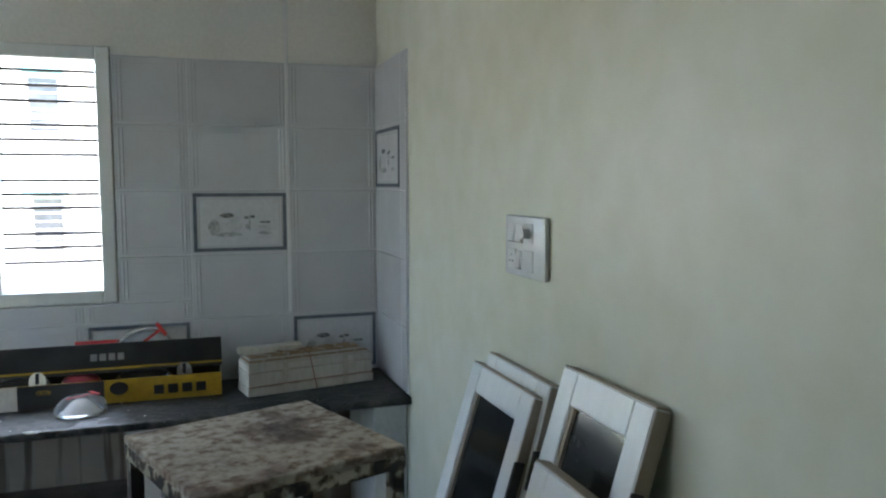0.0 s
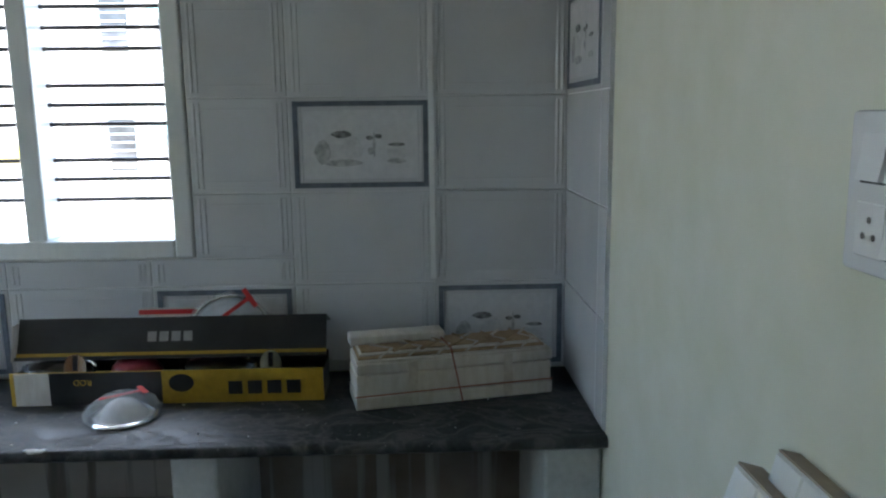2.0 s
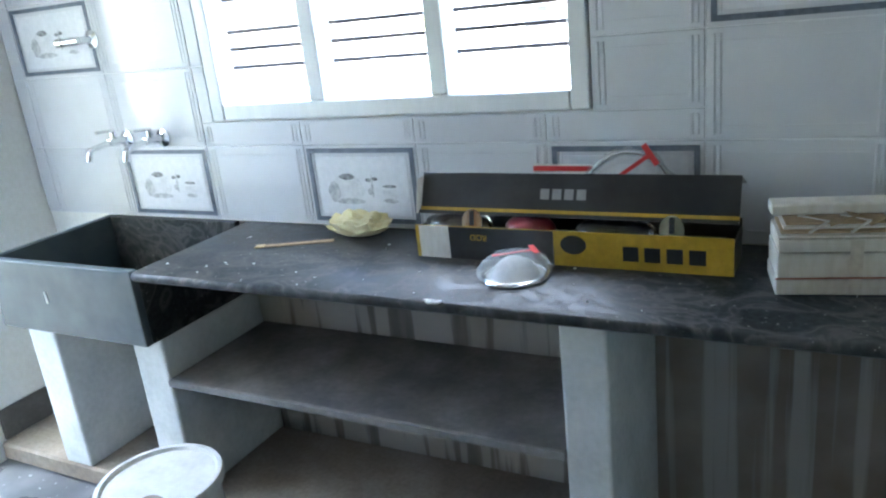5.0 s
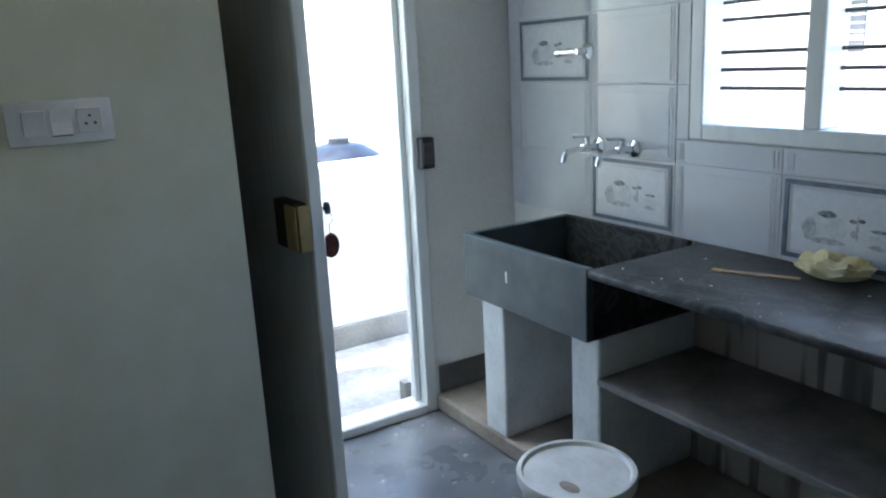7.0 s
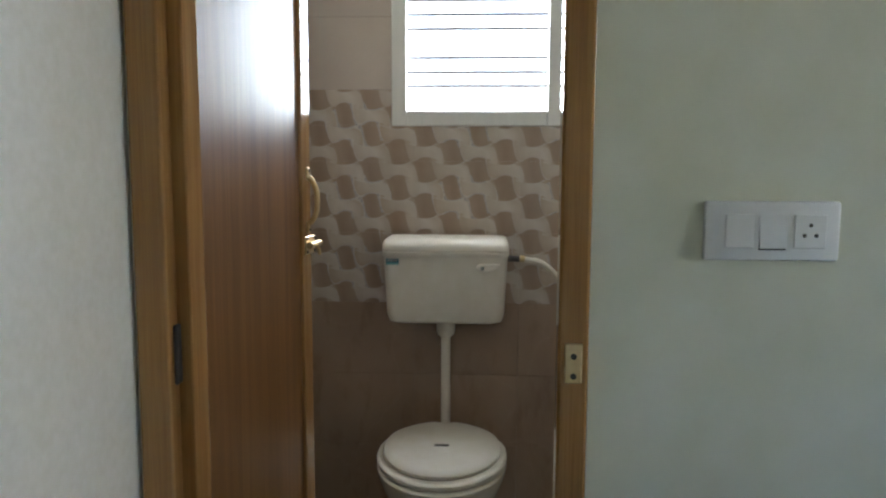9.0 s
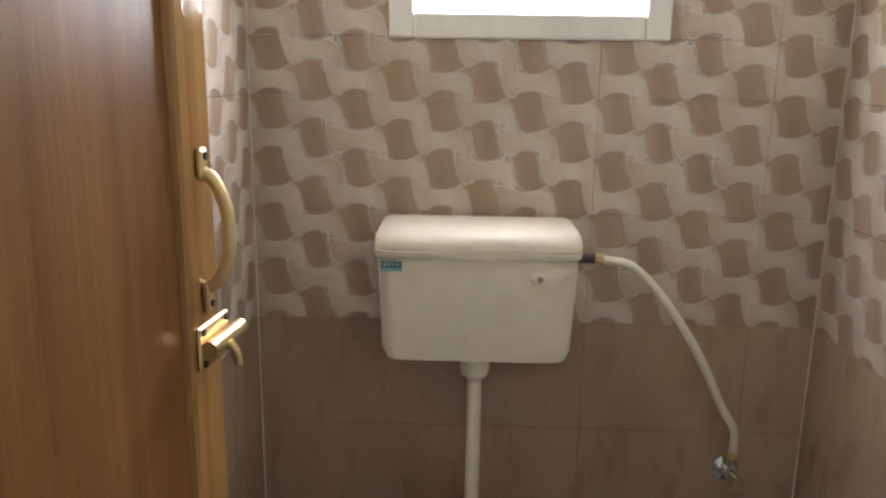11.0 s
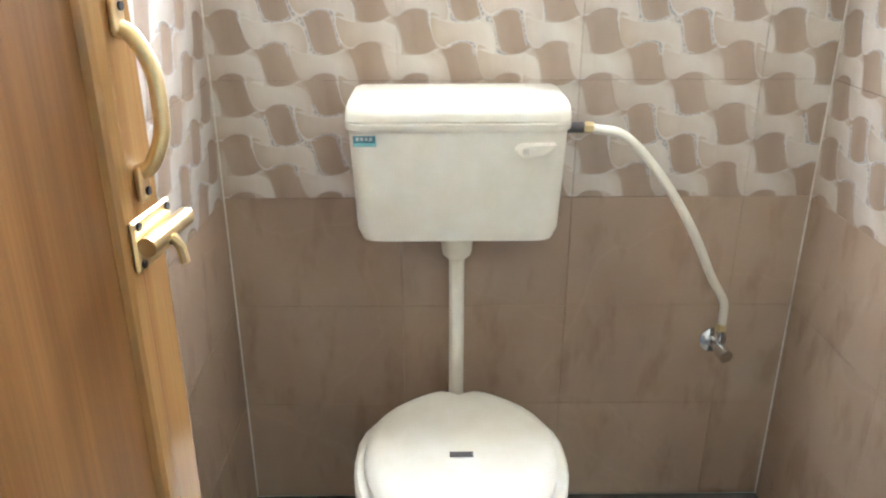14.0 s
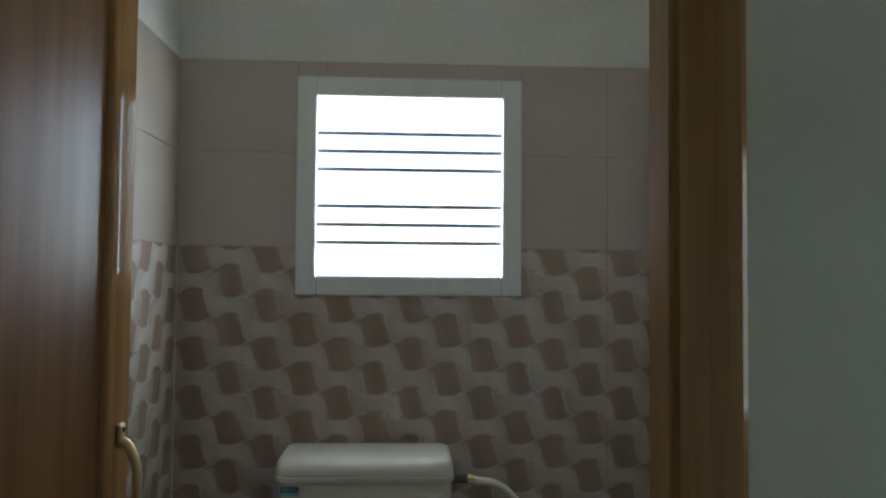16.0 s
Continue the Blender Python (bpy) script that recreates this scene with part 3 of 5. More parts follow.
# ---- doors ----
def balcony_doorway():
    d = tagged(new("door_frame_1"), "white enamelled wooden balcony door frame with threshold", "door frame", "", "structure")
    part("jamb", box(B(), -2.105, -1.99, 1.262, 1.31, 0, 2.118, 0.004), M["frame"], d)
    part("jamb", box(B(), -2.105, -1.99, 2.145, 2.198, 0, 2.118, 0.004), M["frame"], d)
    part("stop_bead", box(B(), -2.075, -2.04, 2.118, 2.144, 0.05, 2.06, 0.003), M["frame"], d)
    part("head", box(B(), -2.105, -1.99, 1.31, 2.145, 2.065, 2.118, 0.004), M["frame"], d)
    part("threshold", box(B(), -2.105, -1.985, 1.31, 2.145, 0.0, 0.045, 0.006), M["frame"], d)
    s = part("strike_box", box(B(), -1.99, -1.945, 2.165, 2.225, 1.08, 1.205, 0.005), M["black_steel"], d, "black lock keeper")
    part("keeper_plate", box(B(), -1.943, -1.94, 2.17, 2.22, 1.10, 1.185), M["steel"], s)
    part("floor_latch", box(B(), -2.16, -2.11, 2.10, 2.135, 0.0, 0.11, 0.004), M["cement"], d)
    leaf = thing("balcony_door", -1.985, 1.285, 0.05, "grey primed wooden door leaf standing open on the balcony", "door", 2.6)
    part("panel", box(B(), 0.0, 0.936, -0.018, 0.018, 0.0, 2.0, 0.002), M["grey_door"], leaf)
    # Light falling on the free edge is put into the lipping's whiter colour.
    part("lipping", box(B(), 0.9362, 0.946, -0.018, 0.018, 0.0, 2.0, 0.003), M["frame"], leaf, "edge strip of the leaf, paler for the light on it")
    lock = part("rim_lock", box(B(), 0.799, 0.932, -0.052, -0.0185, 1.01, 1.135, 0.004), M["black_steel"], leaf, "black iron rim lock")
    part("brass_cover", box(B(), 0.884, 0.944, -0.060, -0.0525, 1.014, 1.130, 0.003), M["brass"], lock, "brass lock face")
    part("forend", box(B(), 0.9465, 0.9495, -0.052, -0.0185, 1.014, 1.130, 0.002), M["brass"], lock)
    key = part("key_cylinder", cyl(B(), (0.874, 0.018, 1.10), (0.874, 0.045, 1.10), 0.015), M["brass"], leaf, "brass cylinder with the key in it", True)
    part("key", box(cyl(B(), (0.874, 0.06, 1.10), (0.874, 0.066, 1.10), 0.017), 0.872, 0.8742, 0.045, 0.06, 1.095, 1.105), M["black_steel"], key)
    ring = [(0.874, 0.064 + 0.012 * math.sin(a), 1.073 + 0.016 * math.cos(a)) for a in np.linspace(0, 2 * math.pi, 20)]
    part("key_ring", tube(B(), ring, 0.0014, 6), M["chrome"], key)
    part("key_chain", cyl(B(), (0.874, 0.064, 1.058), (0.874, 0.066, 1.035), 0.0018, n=6), M["chrome"], key)
    part("fob", lathe(B(), [(0.001, -0.004), (0.022, -0.0035), (0.025, 0.0), (0.022, 0.0035), (0.001, 0.004)], 20, 1.0, 1.35), M["rubber"], key, "dark oval leather key fob", True,
         at=pose(0.874, 0.066, 1.0, 90, 0, 90))


def toilet_doorway():
    d = tagged(new("door_frame_2"), "varnished honey brown wooden toilet door frame", "door frame", "", "structure")
    part("jamb", box(B(), -1.112, -1.065, 0.472, 0.520, 0, 2.198, 0.005, 2), M["frame_wood"], d)
    part("jamb", box(B(), -1.118, -1.065, -0.213, -0.158, 0, 2.198, 0.005, 2), M["frame_wood"], d)
    part("head", box(B(), -1.142, -1.065, -0.158, 0.472, 2.145, 2.198, 0.005, 2), M["frame_wood"], d)
    r = part("bolt_keeper", box(B(), -1.0645, -1.061, 0.482, 0.510, 1.180, 1.245, 0.002), M["gold"], d, "gold bolt keeper plate")
    for z in (1.192, 1.224):
        part("screw", cyl(B(), (-1.0612, 0.496, z), (-1.059, 0.496, z), 0.005, n=10), M["black_steel"], r)
    part("hinge", box(B(), -1.098, -1.078, -0.157, -0.150, 1.16, 1.26, 0.002), M["black_steel"], d, "dark steel hinge")
    leaf = thing("toilet_door", -1.10, -0.15, 0.015, "glossy varnished brown flush door with honey lipping, standing open inwards", "door", 180 - 6.1)
    part("panel", box(B(), 0.055, 0.533, -0.016, 0.016, 0, 2.12), M["door_wood"], leaf)
    part("stile", box(B(), 0.0, 0.055, -0.018, 0.018, 0, 2.12, 0.004, 2), M["frame_wood"], leaf, "honey varnished stile")
    part("stile", box(B(), 0.563, 0.613, -0.0175, 0.0175, 0, 2.12, 0.004, 2), M["frame_wood"], leaf)
    part("bead", box(B(), 0.533, 0.563, -0.024, 0.024, 0, 2.12, 0.007, 2), M["frame_wood"], leaf, "rounded honey varnished bead")
    h = part("pull_handle", tube(B(), spline([(0.583, -0.018, 1.478), (0.585, -0.030, 1.470), (0.588, -0.040, 1.445), (0.588, -0.042, 1.42), (0.588, -0.040, 1.395), (0.585, -0.030, 1.372), (0.583, -0.018, 1.365)], 6), 0.0065, 10), M["gold"], leaf, "curved pale gold pull handle", True)
    for z, s in ((1.486, 1), (1.357, -1)):
        part("handle_foot", box(B(), 0.574, 0.592, -0.024, -0.0178, z - 0.015, z + 0.015, 0.004, 2), M["gold"], h)
        part("screw", cyl(B(), (0.583, -0.0242, z + 0.006 * s), (0.583, -0.0262, z + 0.006 * s), 0.0035, n=10), M["black_steel"], h)
    b = part("tower_bolt", box(B(), 0.543, 0.608, -0.0285, -0.0245, 1.295, 1.338, 0.002), M["gold"], leaf, "pale gold tower bolt")
    part("barrel", cyl(B(), (0.546, -0.0355, 1.317), (0.62, -0.0355, 1.317), 0.008, n=14), M["gold"], b, "", True)
    part("bolt_knob", tube(B(), [(0.578, -0.042, 1.315), (0.578, -0.048, 1.305), (0.578, -0.05, 1.292)], 0.0042, 8), M["gold"], b, "", True)
    for x, z in ((0.551, 1.301), (0.601, 1.301), (0.551, 1.332), (0.601, 1.332)):
        part("screw", cyl(B(), (x, -0.0286, z), (x, -0.0305, z), 0.0035, n=8), M["black_steel"], b)


balcony_doorway()
toilet_doorway()


# ---- kitchen worktop and what carries it ----
platform = setting("platform", box(B(), -1.998, 1.308, 2.195, 2.648, 0.001, 0.075, 0.008), M["brown_cement"], "low dusty cement plinth under the worktop", "plinth")
setting("skirting_left", box(B(), -1.9995, -1.985, 2.215, 2.648, 0.076, 0.20, 0.004), M["dark_cement"], "dark cement skirting beside the balcony door", "skirting")
for nm, x0, x1, top in (("pier_1", -1.61, -1.475, 0.632), ("pier_2", -1.098, -0.966, 0.632), ("pier_3", 0.300, 0.408, 0.842), ("pier_4", 1.172, 1.306, 0.842)):
    setting(nm, box(B(), x0, x1, 2.198, 2.645, 0.075, top, 0.008, 2), M["plaster"], "rough whitewashed brick pier under the worktop", "pier")
setting("wall_under_worktop", box(B(), 0.302, 1.307, 2.652, 2.6595, 0.02, 0.868), M["streaks"], "grimy brown mortar-streaked wall under the worktop", "wall")
setting("wall_above_shelf", box(B(), -1.60, 0.302, 2.652, 2.6595, 0.02, 0.868), M["drips"], "pale plaster with grey drips under the worktop", "wall")

top = thing("worktop", -0.955, 2.14, 0.842, "dusty black granite worktop with rounded front edge", "worktop")
bm = B()
loops = []
for x in (0.0, 2.262):
    prof = [(0.002, 0.006), (0.0, 0.014), (0.003, 0.023), (0.010, 0.028), (0.508, 0.028), (0.508, 0.0), (0.010, 0.0)]
    loops.append([(x, y, z) for y, z in prof])
loft(bm, loops)
part("slab", bm, M["granite"], top, smooth=True)

sink = thing("sink", -1.64, 2.145, 0.632, "deep blue-black stone kitchen sink on two piers", "sink")
part("front_panel", box(B(), 0, 0.676, 0.0, 0.028, 0, 0.240, 0.004, 2), M["slate"], sink)
part("back_panel", box(B(), 0.028, 0.648, 0.478, 0.503, 0, 0.240, 0.003), M["granite"], sink)
part("side_panel", box(B(), 0, 0.028, 0.0285, 0.503, 0, 0.240, 0.003), M["slate"], sink)
part("side_panel", box(B(), 0.648, 0.676, 0.0285, 0.503, 0, 0.2085, 0.003), M["granite"], sink)
part("base_panel", box(B(), 0.0285, 0.6475, 0.0285, 0.4775, 0.004, 0.03), M["granite"], sink)
part("drain", lathe(B(), [(0.035, 0.0302), (0.035, 0.033), (0.02, 0.033)], 20, centre=(0.3, 0.28)), M["chrome"], sink)
part("paint_fleck", box(B(), 0.262, 0.270, -0.0022, -0.0002, 0.105, 0.145), M["plaster"], sink, "white paint fleck on the front")

shelf = thing("lower_shelf", -0.9655, 2.19, 0.478, "dusty black stone shelf between two piers", "shelf")
part("slab", box(B(), 0, 1.265, 0.004, 0.455, 0, 0.024, 0.003), M["dusty_stone"], shelf)
part("front_edge", box(B(), 0, 1.265, 0.0, 0.0038, 0.002, 0.022), M["cement"], shelf, "pale raw front edge")
pipe = thing("waste_stub", -1.2, 2.45, 0.075, "short dark plastic waste pipe stub on the plinth", "pipe")
part("tube", cyl(B(), (0, 0, 0), (0, 0, 0.05), 0.04), M["black_steel"], pipe, smooth=True)


def wall_tap(x, z, short):
    t = thing("wall_tap", x, 2.65, z, "chrome wall tap above the sink" if not short else "short chrome stopcock on the tiled wall", "tap", group="" if short else "taps above the sink")
    part("flange", lathe(B(), [(0.032, 0.0), (0.031, 0.006), (0.018, 0.012), (0.012, 0.016)], 24), M["chrome"], t, "", True, at=pose(0, 0, 0, 90, 0, 0))
    if short:
        part("body", cyl(cyl(B(), (0, -0.012, 0), (0, -0.06, 0), 0.013), (0, -0.045, 0.0), (-0.085, -0.055, -0.002), 0.013), M["chrome"], t, "", True)
        part("knob", cyl(B(), (-0.085, -0.055, -0.002), (-0.11, -0.058, -0.002), 0.016, n=12), M["chrome"], t, "", True)
        return t
    part("body", cyl(B(), (0, -0.012, 0), (0, -0.085, 0.002), 0.014), M["chrome"], t, "", True)
    part("spout", tube(B(), spline([(0, -0.08, 0.0), (0, -0.13, -0.004), (0, -0.165, -0.012), (0, -0.178, -0.045)], 5), 0.011, 10), M["chrome"], t, "", True)
    hd = part("handle", cyl(B(), (0, -0.06, 0.012), (0, -0.06, 0.036), 0.011), M["chrome"], t, "", True)
    part("lever", tube(B(), [(0, -0.05, 0.038), (-0.008, -0.08, 0.042), (-0.015, -0.115, 0.043)], 0.006, 8), M["chrome"], hd, "", True)
    return t


wall_tap(-1.445, 1.160, False)
wall_tap(-1.265, 1.162, False)
wall_tap(-1.505, 1.510, True)


# ---- things on the worktop ----
def letters(parent, x0, w, h, put, material, n=4, name="print_bar"):
    """Plain bars in the size of a printed word."""
    step = w / n
    for i in range(n):
        part(name, put(x0 + i * step, x0 + (i + 0.72) * step, h), material, parent)


def hardware_box():
    c = thing("hardware_carton", -0.168, 2.43, 0.87, "open long black and yellow printed carton of fittings", "carton", -0.3)
    L, D, Hh = 0.80, 0.125, 0.088
    part("tray_front", box(B(), 0.0, L, 0.0, 0.003, 0, Hh), M["yellow_card"], c, "yellow printed front with black dot")
    part("tray_front_dark", box(B(), 0.10, 0.385, -0.0025, -0.0004, 0.001, Hh - 0.001), M["black_card"], c)
    part("tray_front_white", box(B(), 0.012, 0.10, -0.0025, -0.0004, 0.001, Hh - 0.001), M["card"], c)
    part("dot", lathe(B(), [(0.001, -0.0012), (0.028, -0.0010), (0.028, 0.0010), (0.001, 0.0012)], 22, 1.15, 0.85), M["ink"], c, "", False, at=pose(0.435, -0.0015, 0.055, 90, 0, 0))
    letters(c, 0.555, 0.20, 0.035, lambda a, b, h: box(B(), a, b, -0.0025, -0.0004, 0.022, 0.022 + h), M["ink"])
    word = bpy.data.curves.new("word", "FONT")
    word.body, word.size, word.extrude, word.align_x, word.align_y = "ROD", 0.022 * K, 0.0006, "CENTER", "CENTER"
    ink = bpy.data.objects.new("word", word)
    scene.collection.objects.link(ink)
    flat = bpy.data.meshes.new_from_object(ink.evaluated_get(bpy.context.evaluated_depsgraph_get()))
    bpy.data.objects.remove(ink)
    flat.materials.append(M["yellow_card"])
    ob = new("word", flat)
    ob.parent = c
    ob.matrix_basis = pose(0.185 * K, -0.0042 * K, 0.062 * K, 90, 180, 0)
    part("edge_strip", box(B(), 0.004, 0.0118, -0.0025, -0.0004, 0.001, Hh - 0.001), M["yellow_card"], c)
    part("lid_corner", loft(B(), [[(-0.004, 0.02, 0.112), (-0.004, 0.045, 0.20), (-0.004, 0.085, 0.20), (-0.004, 0.075, 0.115)], [(-0.002, 0.02, 0.112), (-0.002, 0.045, 0.20), (-0.002, 0.085, 0.20), (-0.002, 0.075, 0.115)]]), M["card"], c, "bare white inside of the end flap")
    part("tray_base", box(B(), 0.001, L - 0.001, 0.0032, D, 0, 0.003), M["black_card"], c)
    part("tray_back", box(B(), 0.0, L, D, D + 0.003, 0, Hh + 0.01), M["black_card"], c)
    for x in (0.0, L - 0.003):
        part("tray_end", box(B(), x, x + 0.003, 0.0032, D - 0.0002, 0.0032, Hh - 0.01), M["black_card"], c)
    lid = part("lid", box(B(), -0.004, L + 0.004, 0.0, 0.004, 0.0, 0.105, 0.001), M["black_card"], c, "black lid flap standing open", at=pose(0, 0.045, 0.112, -22, 0, 0))
    part("lid_band", box(B(), -0.004, L + 0.004, -0.003, -0.0003, 0.004, 0.013), M["yellow_card"], lid, "thin yellow line")
    part("lid_lip", box(B(), -0.004, L + 0.004, -0.012, -0.0032, -0.006, 0.0035), M["black_card"], lid)
    letters(lid, 0.335, 0.125, 0.026, lambda a, b, h: box(B(), a, b, -0.0022, -0.0003, 0.04, 0.04 + h), M["letter"])
    part("lid_top", box(B(), -0.004, L + 0.004, 0.0045, 0.085, 0.098, 0.102), M["black_card"], lid)
    for x, k in ((0.10, "wrapped_part"), (0.30, "wrapped_part"), (0.52, "wrapped_part")):
        bm = B()
        bmesh.ops.create_icosphere(bm, subdivisions=3, radius=1.0, matrix=Matrix.Translation((x, 0.062, 0.075)) @ Matrix.Diagonal((0.065 if x == 0.30 else 0.10, 0.05, 0.034, 1)))
        for v in bm.verts:
            v.co += v.co.normalized() * 0.010 * noise.noise(v.co * 26)
        part(k, bm, M["wrap"] if x != 0.30 else M["maroon"], c, "plastic-wrapped fitting inside", True)
    part("fitting_bar", box(B(), 0.02, L - 0.02, 0.02, 0.10, 0.02, 0.062, 0.01), M["black_card"], c)
    for x in (0.165, 0.665):
        ringp = part("rod_bracket", lathe(B(), [(0.001, -0.005), (0.022, -0.005), (0.0265, -0.003), (0.028, 0.0), (0.028, 0.004), (0.001, 0.0045)], 28, 1.0, 1.22), M["chrome"], c, "oval chrome rod bracket", True, at=pose(x, 0.012, 0.098, 80, 0, 0))
        part("bracket_core", box(B(), -0.006, 0.006, -0.008, 0.030, 0.0046, 0.0066, 0.0005), M["ink"], ringp, "dark slot")


hardware_box()


def cardboard_bundle():
    c = thing("cardboard_bundle", 0.722, 2.338, 0.87, "string-tied bundle of flattened pale cardboard", "bundle", 11.5)
    z = 0.0
    for i, hgt in enumerate((0.036, 0.055, 0.030)):
        part("cardboard_sheet", box(B(), 0.002 * i, 0.52 - 0.004 * (i % 2), 0.001 * i, 0.14, z, z + hgt - 0.002, 0.004, 2), M["card"], c)
        z += hgt
    for i in range(4):
        part("kraft_layer", box(B(), 0.004 + 0.006 * i, 0.512 - 0.01 * i, 0.004 + 0.012 * i, 0.13, z + 0.0055 * i, z + 0.0055 * i + 0.004, 0.001), M["kraft"] if i % 2 else M["card"], c)
    part("loose_sheet", box(B(), 0.0, 0.25, 0.09, 0.15, z + 0.022, z + 0.045, 0.003), M["card"], c, "loose white folded sheet")
    zz = z + 0.024
    part("string", tube(B(), [(0.275, -0.002, 0.0), (0.262, -0.003, 0.06), (0.245, -0.002, zz), (0.24, 0.07, zz + 0.004), (0.24, 0.14, zz)], 0.0022, 6), M["string"], c, "reddish tying string")
    for x in (0.135, 0.385):
        part("tape", box(B(), x, x + 0.024, -0.0012, -0.0002, 0.002, 0.118), M["tape"], c, "faint buff tape")
    part("string", tube(B(), [(0.0, -0.002, 0.037), (0.26, -0.003, 0.040), (0.52, -0.002, 0.040)], 0.0018, 6), M["string"], c)
    for k in range(6):
        part("lattice_strip", tube(B(), [(0.06 + 0.075 * k, 0.002, zz - 0.012), (0.10 + 0.075 * k, 0.035, zz + 0.001), (0.05 + 0.08 * k, 0.075, zz + 0.002), (0.11 + 0.075 * k, 0.125, zz)], 0.003, 6), M["tape"], c)
    for k in range(5):
        part("string", tube(B(), [(0.10 + 0.07 * k, 0.01, zz), (0.16 + 0.07 * k, 0.06, zz + 0.005), (0.12 + 0.08 * k, 0.125, zz)], 0.0025, 6), M["kraft"], c)


cardboard_bundle()


def wrapped_dome(x, y, z, r, h, rx, label, up=0.0):
    d = thing("wrapped_dome", x, y, z, label, "lamp dome", rx=rx)
    part("dome", lathe(B(), [(r * 0.9, 0.004), (r * 0.78, h * 0.12), (r * 0.66, h * 0.36), (r * 0.48, h * 0.62), (r * 0.26, h * 0.78), (0.004, h * 0.84)], 32), M["motif_soft"], d, "", True)
    part("rim", tube(B(), [(r * math.cos(a), r * math.sin(a), 0.004) for a in np.linspace(0, 2 * math.pi, 33)], 0.006, 8), M["chrome"], d, "chrome rim", True)
    part("mark", box(B(), -0.05 * r / 0.075, 0.05 * r / 0.075, -0.005, 0.005, h * 0.95, h * 0.975), M["red"], d, "red print", at=pose(0, up, 0.002, 0, 0, 35))
    part("mark", box(B(), -0.007, 0.007, -0.03, 0.03, h * 0.952, h * 0.968), M["red"], d, at=pose(r * 0.52, r * 0.36 + up, 0.004, 0, 0, 35))
    bm = B()
    lathe(bm, [(r * 1.07, 0.001), (r * 1.05, h * 0.2), (r * 0.93, h * 0.5), (r * 0.73, h * 0.8), (r * 0.4, h * 1.0), (0.004, h * 1.08)], 40)
    for v in bm.verts:
        k = noise.noise(v.co * 45) * 0.03
        v.co += Vector((v.co.x, v.co.y, 0)).normalized() * abs(k) if v.co.z > 0.002 else Vector()
    part("wrapper", bm, M["film"], d, "crinkled clear plastic wrapper")


wrapped_dome(0.150, 2.335, 0.871, 0.078, 0.060, 0, "plastic-wrapped white lamp dome with chrome rim on worktop")
wrapped_dome(0.355, 2.610, 0.992, 0.115, 0.030, 78, "plastic-wrapped lamp dome leaning against the tiles", 0.068)
pk = thing("red_packet", 0.20, 2.60, 0.871, "thin red and white packet leaning behind the carton", "packet", rx=-8)
part("card", box(B(), -0.10, 0.06, 0.0, 0.006, 0, 0.205, 0.002), M["card"], pk)
part("band", box(B(), -0.10, 0.06, -0.002, -0.0003, 0.188, 0.201), M["red"], pk, "red top band")

cl = thing("cloth", -0.445, 2.565, 0.871, "crumpled pale yellow cloth on the worktop", "cloth")
bm = B()
bmesh.ops.create_icosphere(bm, subdivisions=4, radius=1.0)
for v in bm.verts:
    f = noise.noise(v.co * 2.3) * 0.30 + noise.noise(v.co * 5.5) * 0.13
    v.co = Vector((v.co.x * 0.10 * (1 + f), v.co.y * 0.055 * (1 + f), max(0.0, (v.co.z * 0.5 + 0.5) * 0.068 * (1 + 1.3 * f))))
part("fabric", bm, M["cloth"], cl, smooth=True)
# A flat hand tool, simplified to a brown strip with a bright tip.
st = thing("wood_strip", -0.69, 2.42, 0.8705, "flat hand tool on the worktop, built as a thin brown strip", "strip", 24)
part("strip", box(B(), 0, 0.21, -0.011, 0.011, 0, 0.004, 0.001), M["kraft"], st)
part("tip", box(B(), -0.03, -0.0005, -0.013, 0.013, 0, 0.005, 0.002), M["brass"], st, "bright tip")

# plaster crumbs
rng = random.Random(11)
bm = B()
for k in range(34):
    x, y, r = rng.uniform(-0.9, 1.25), rng.uniform(2.16, 2.5), rng.uniform(0.0012, 0.0034)
    bmesh.ops.create_icosphere(bm, subdivisions=1, radius=r, matrix=Matrix.Translation((x, y, 0.8705 + r * 0.4)) @ Matrix.Diagonal((rng.uniform(0.8, 1.9), rng.uniform(0.8, 1.5), 0.5, 1)))
tagged(new("plaster_crumbs", mesh_of("plaster_crumbs", bm, M["plaster"])), "white plaster crumbs scattered on the worktop", "crumbs", "", "stuff")
lump = thing("mortar_lump", 0.02, 2.148, 0.8702, "white mortar splash on the worktop front edge", "mortar")
bm = B()
for dx, dy, r in ((0.0, 0.0, 0.012), (0.018, 0.004, 0.008), (-0.016, 0.006, 0.007), (0.012, -0.003, 0.009)):
    bmesh.ops.create_icosphere(bm, subdivisions=2, radius=r, matrix=Matrix.Translation((dx, dy, 0)) @ Matrix.Diagonal((1.3, 0.9, 0.45, 1)))
part("splash", bm, M["plaster"], lump, smooth=True)

# bucket
bk = thing("bucket", -0.79, 1.945, 0.0, "white plastic paint bucket with dirty lid", "bucket")
part("body", lathe(B(), [(0.135, 0.001), (0.14, 0.004), (0.158, 0.295), (0.158, 0.315)], 40), M["bucket"], bk, smooth=True)
part("band", lathe(B(), [(0.152, 0.08), (0.1532, 0.08), (0.1585, 0.24), (0.157, 0.24)], 40), M["black_card"], bk, "dark printed band", True)
lid = part("lid", lathe(B(), [(0.164, 0.3155), (0.172, 0.322), (0.174, 0.345), (0.170, 0.354), (0.158, 0.354), (0.152, 0.343), (0.004, 0.341)], 48), M["bucket"], bk, "grimy snap-on lid", True)
bm = B()
lathe(bm, [(0.030, 0.3438), (0.022, 0.3455), (0.002, 0.346)], 18, 1.2, 0.7, (0.05, -0.07))
part("dirt", bm, M["brown_cement"], lid, "dried mortar on the lid", True)


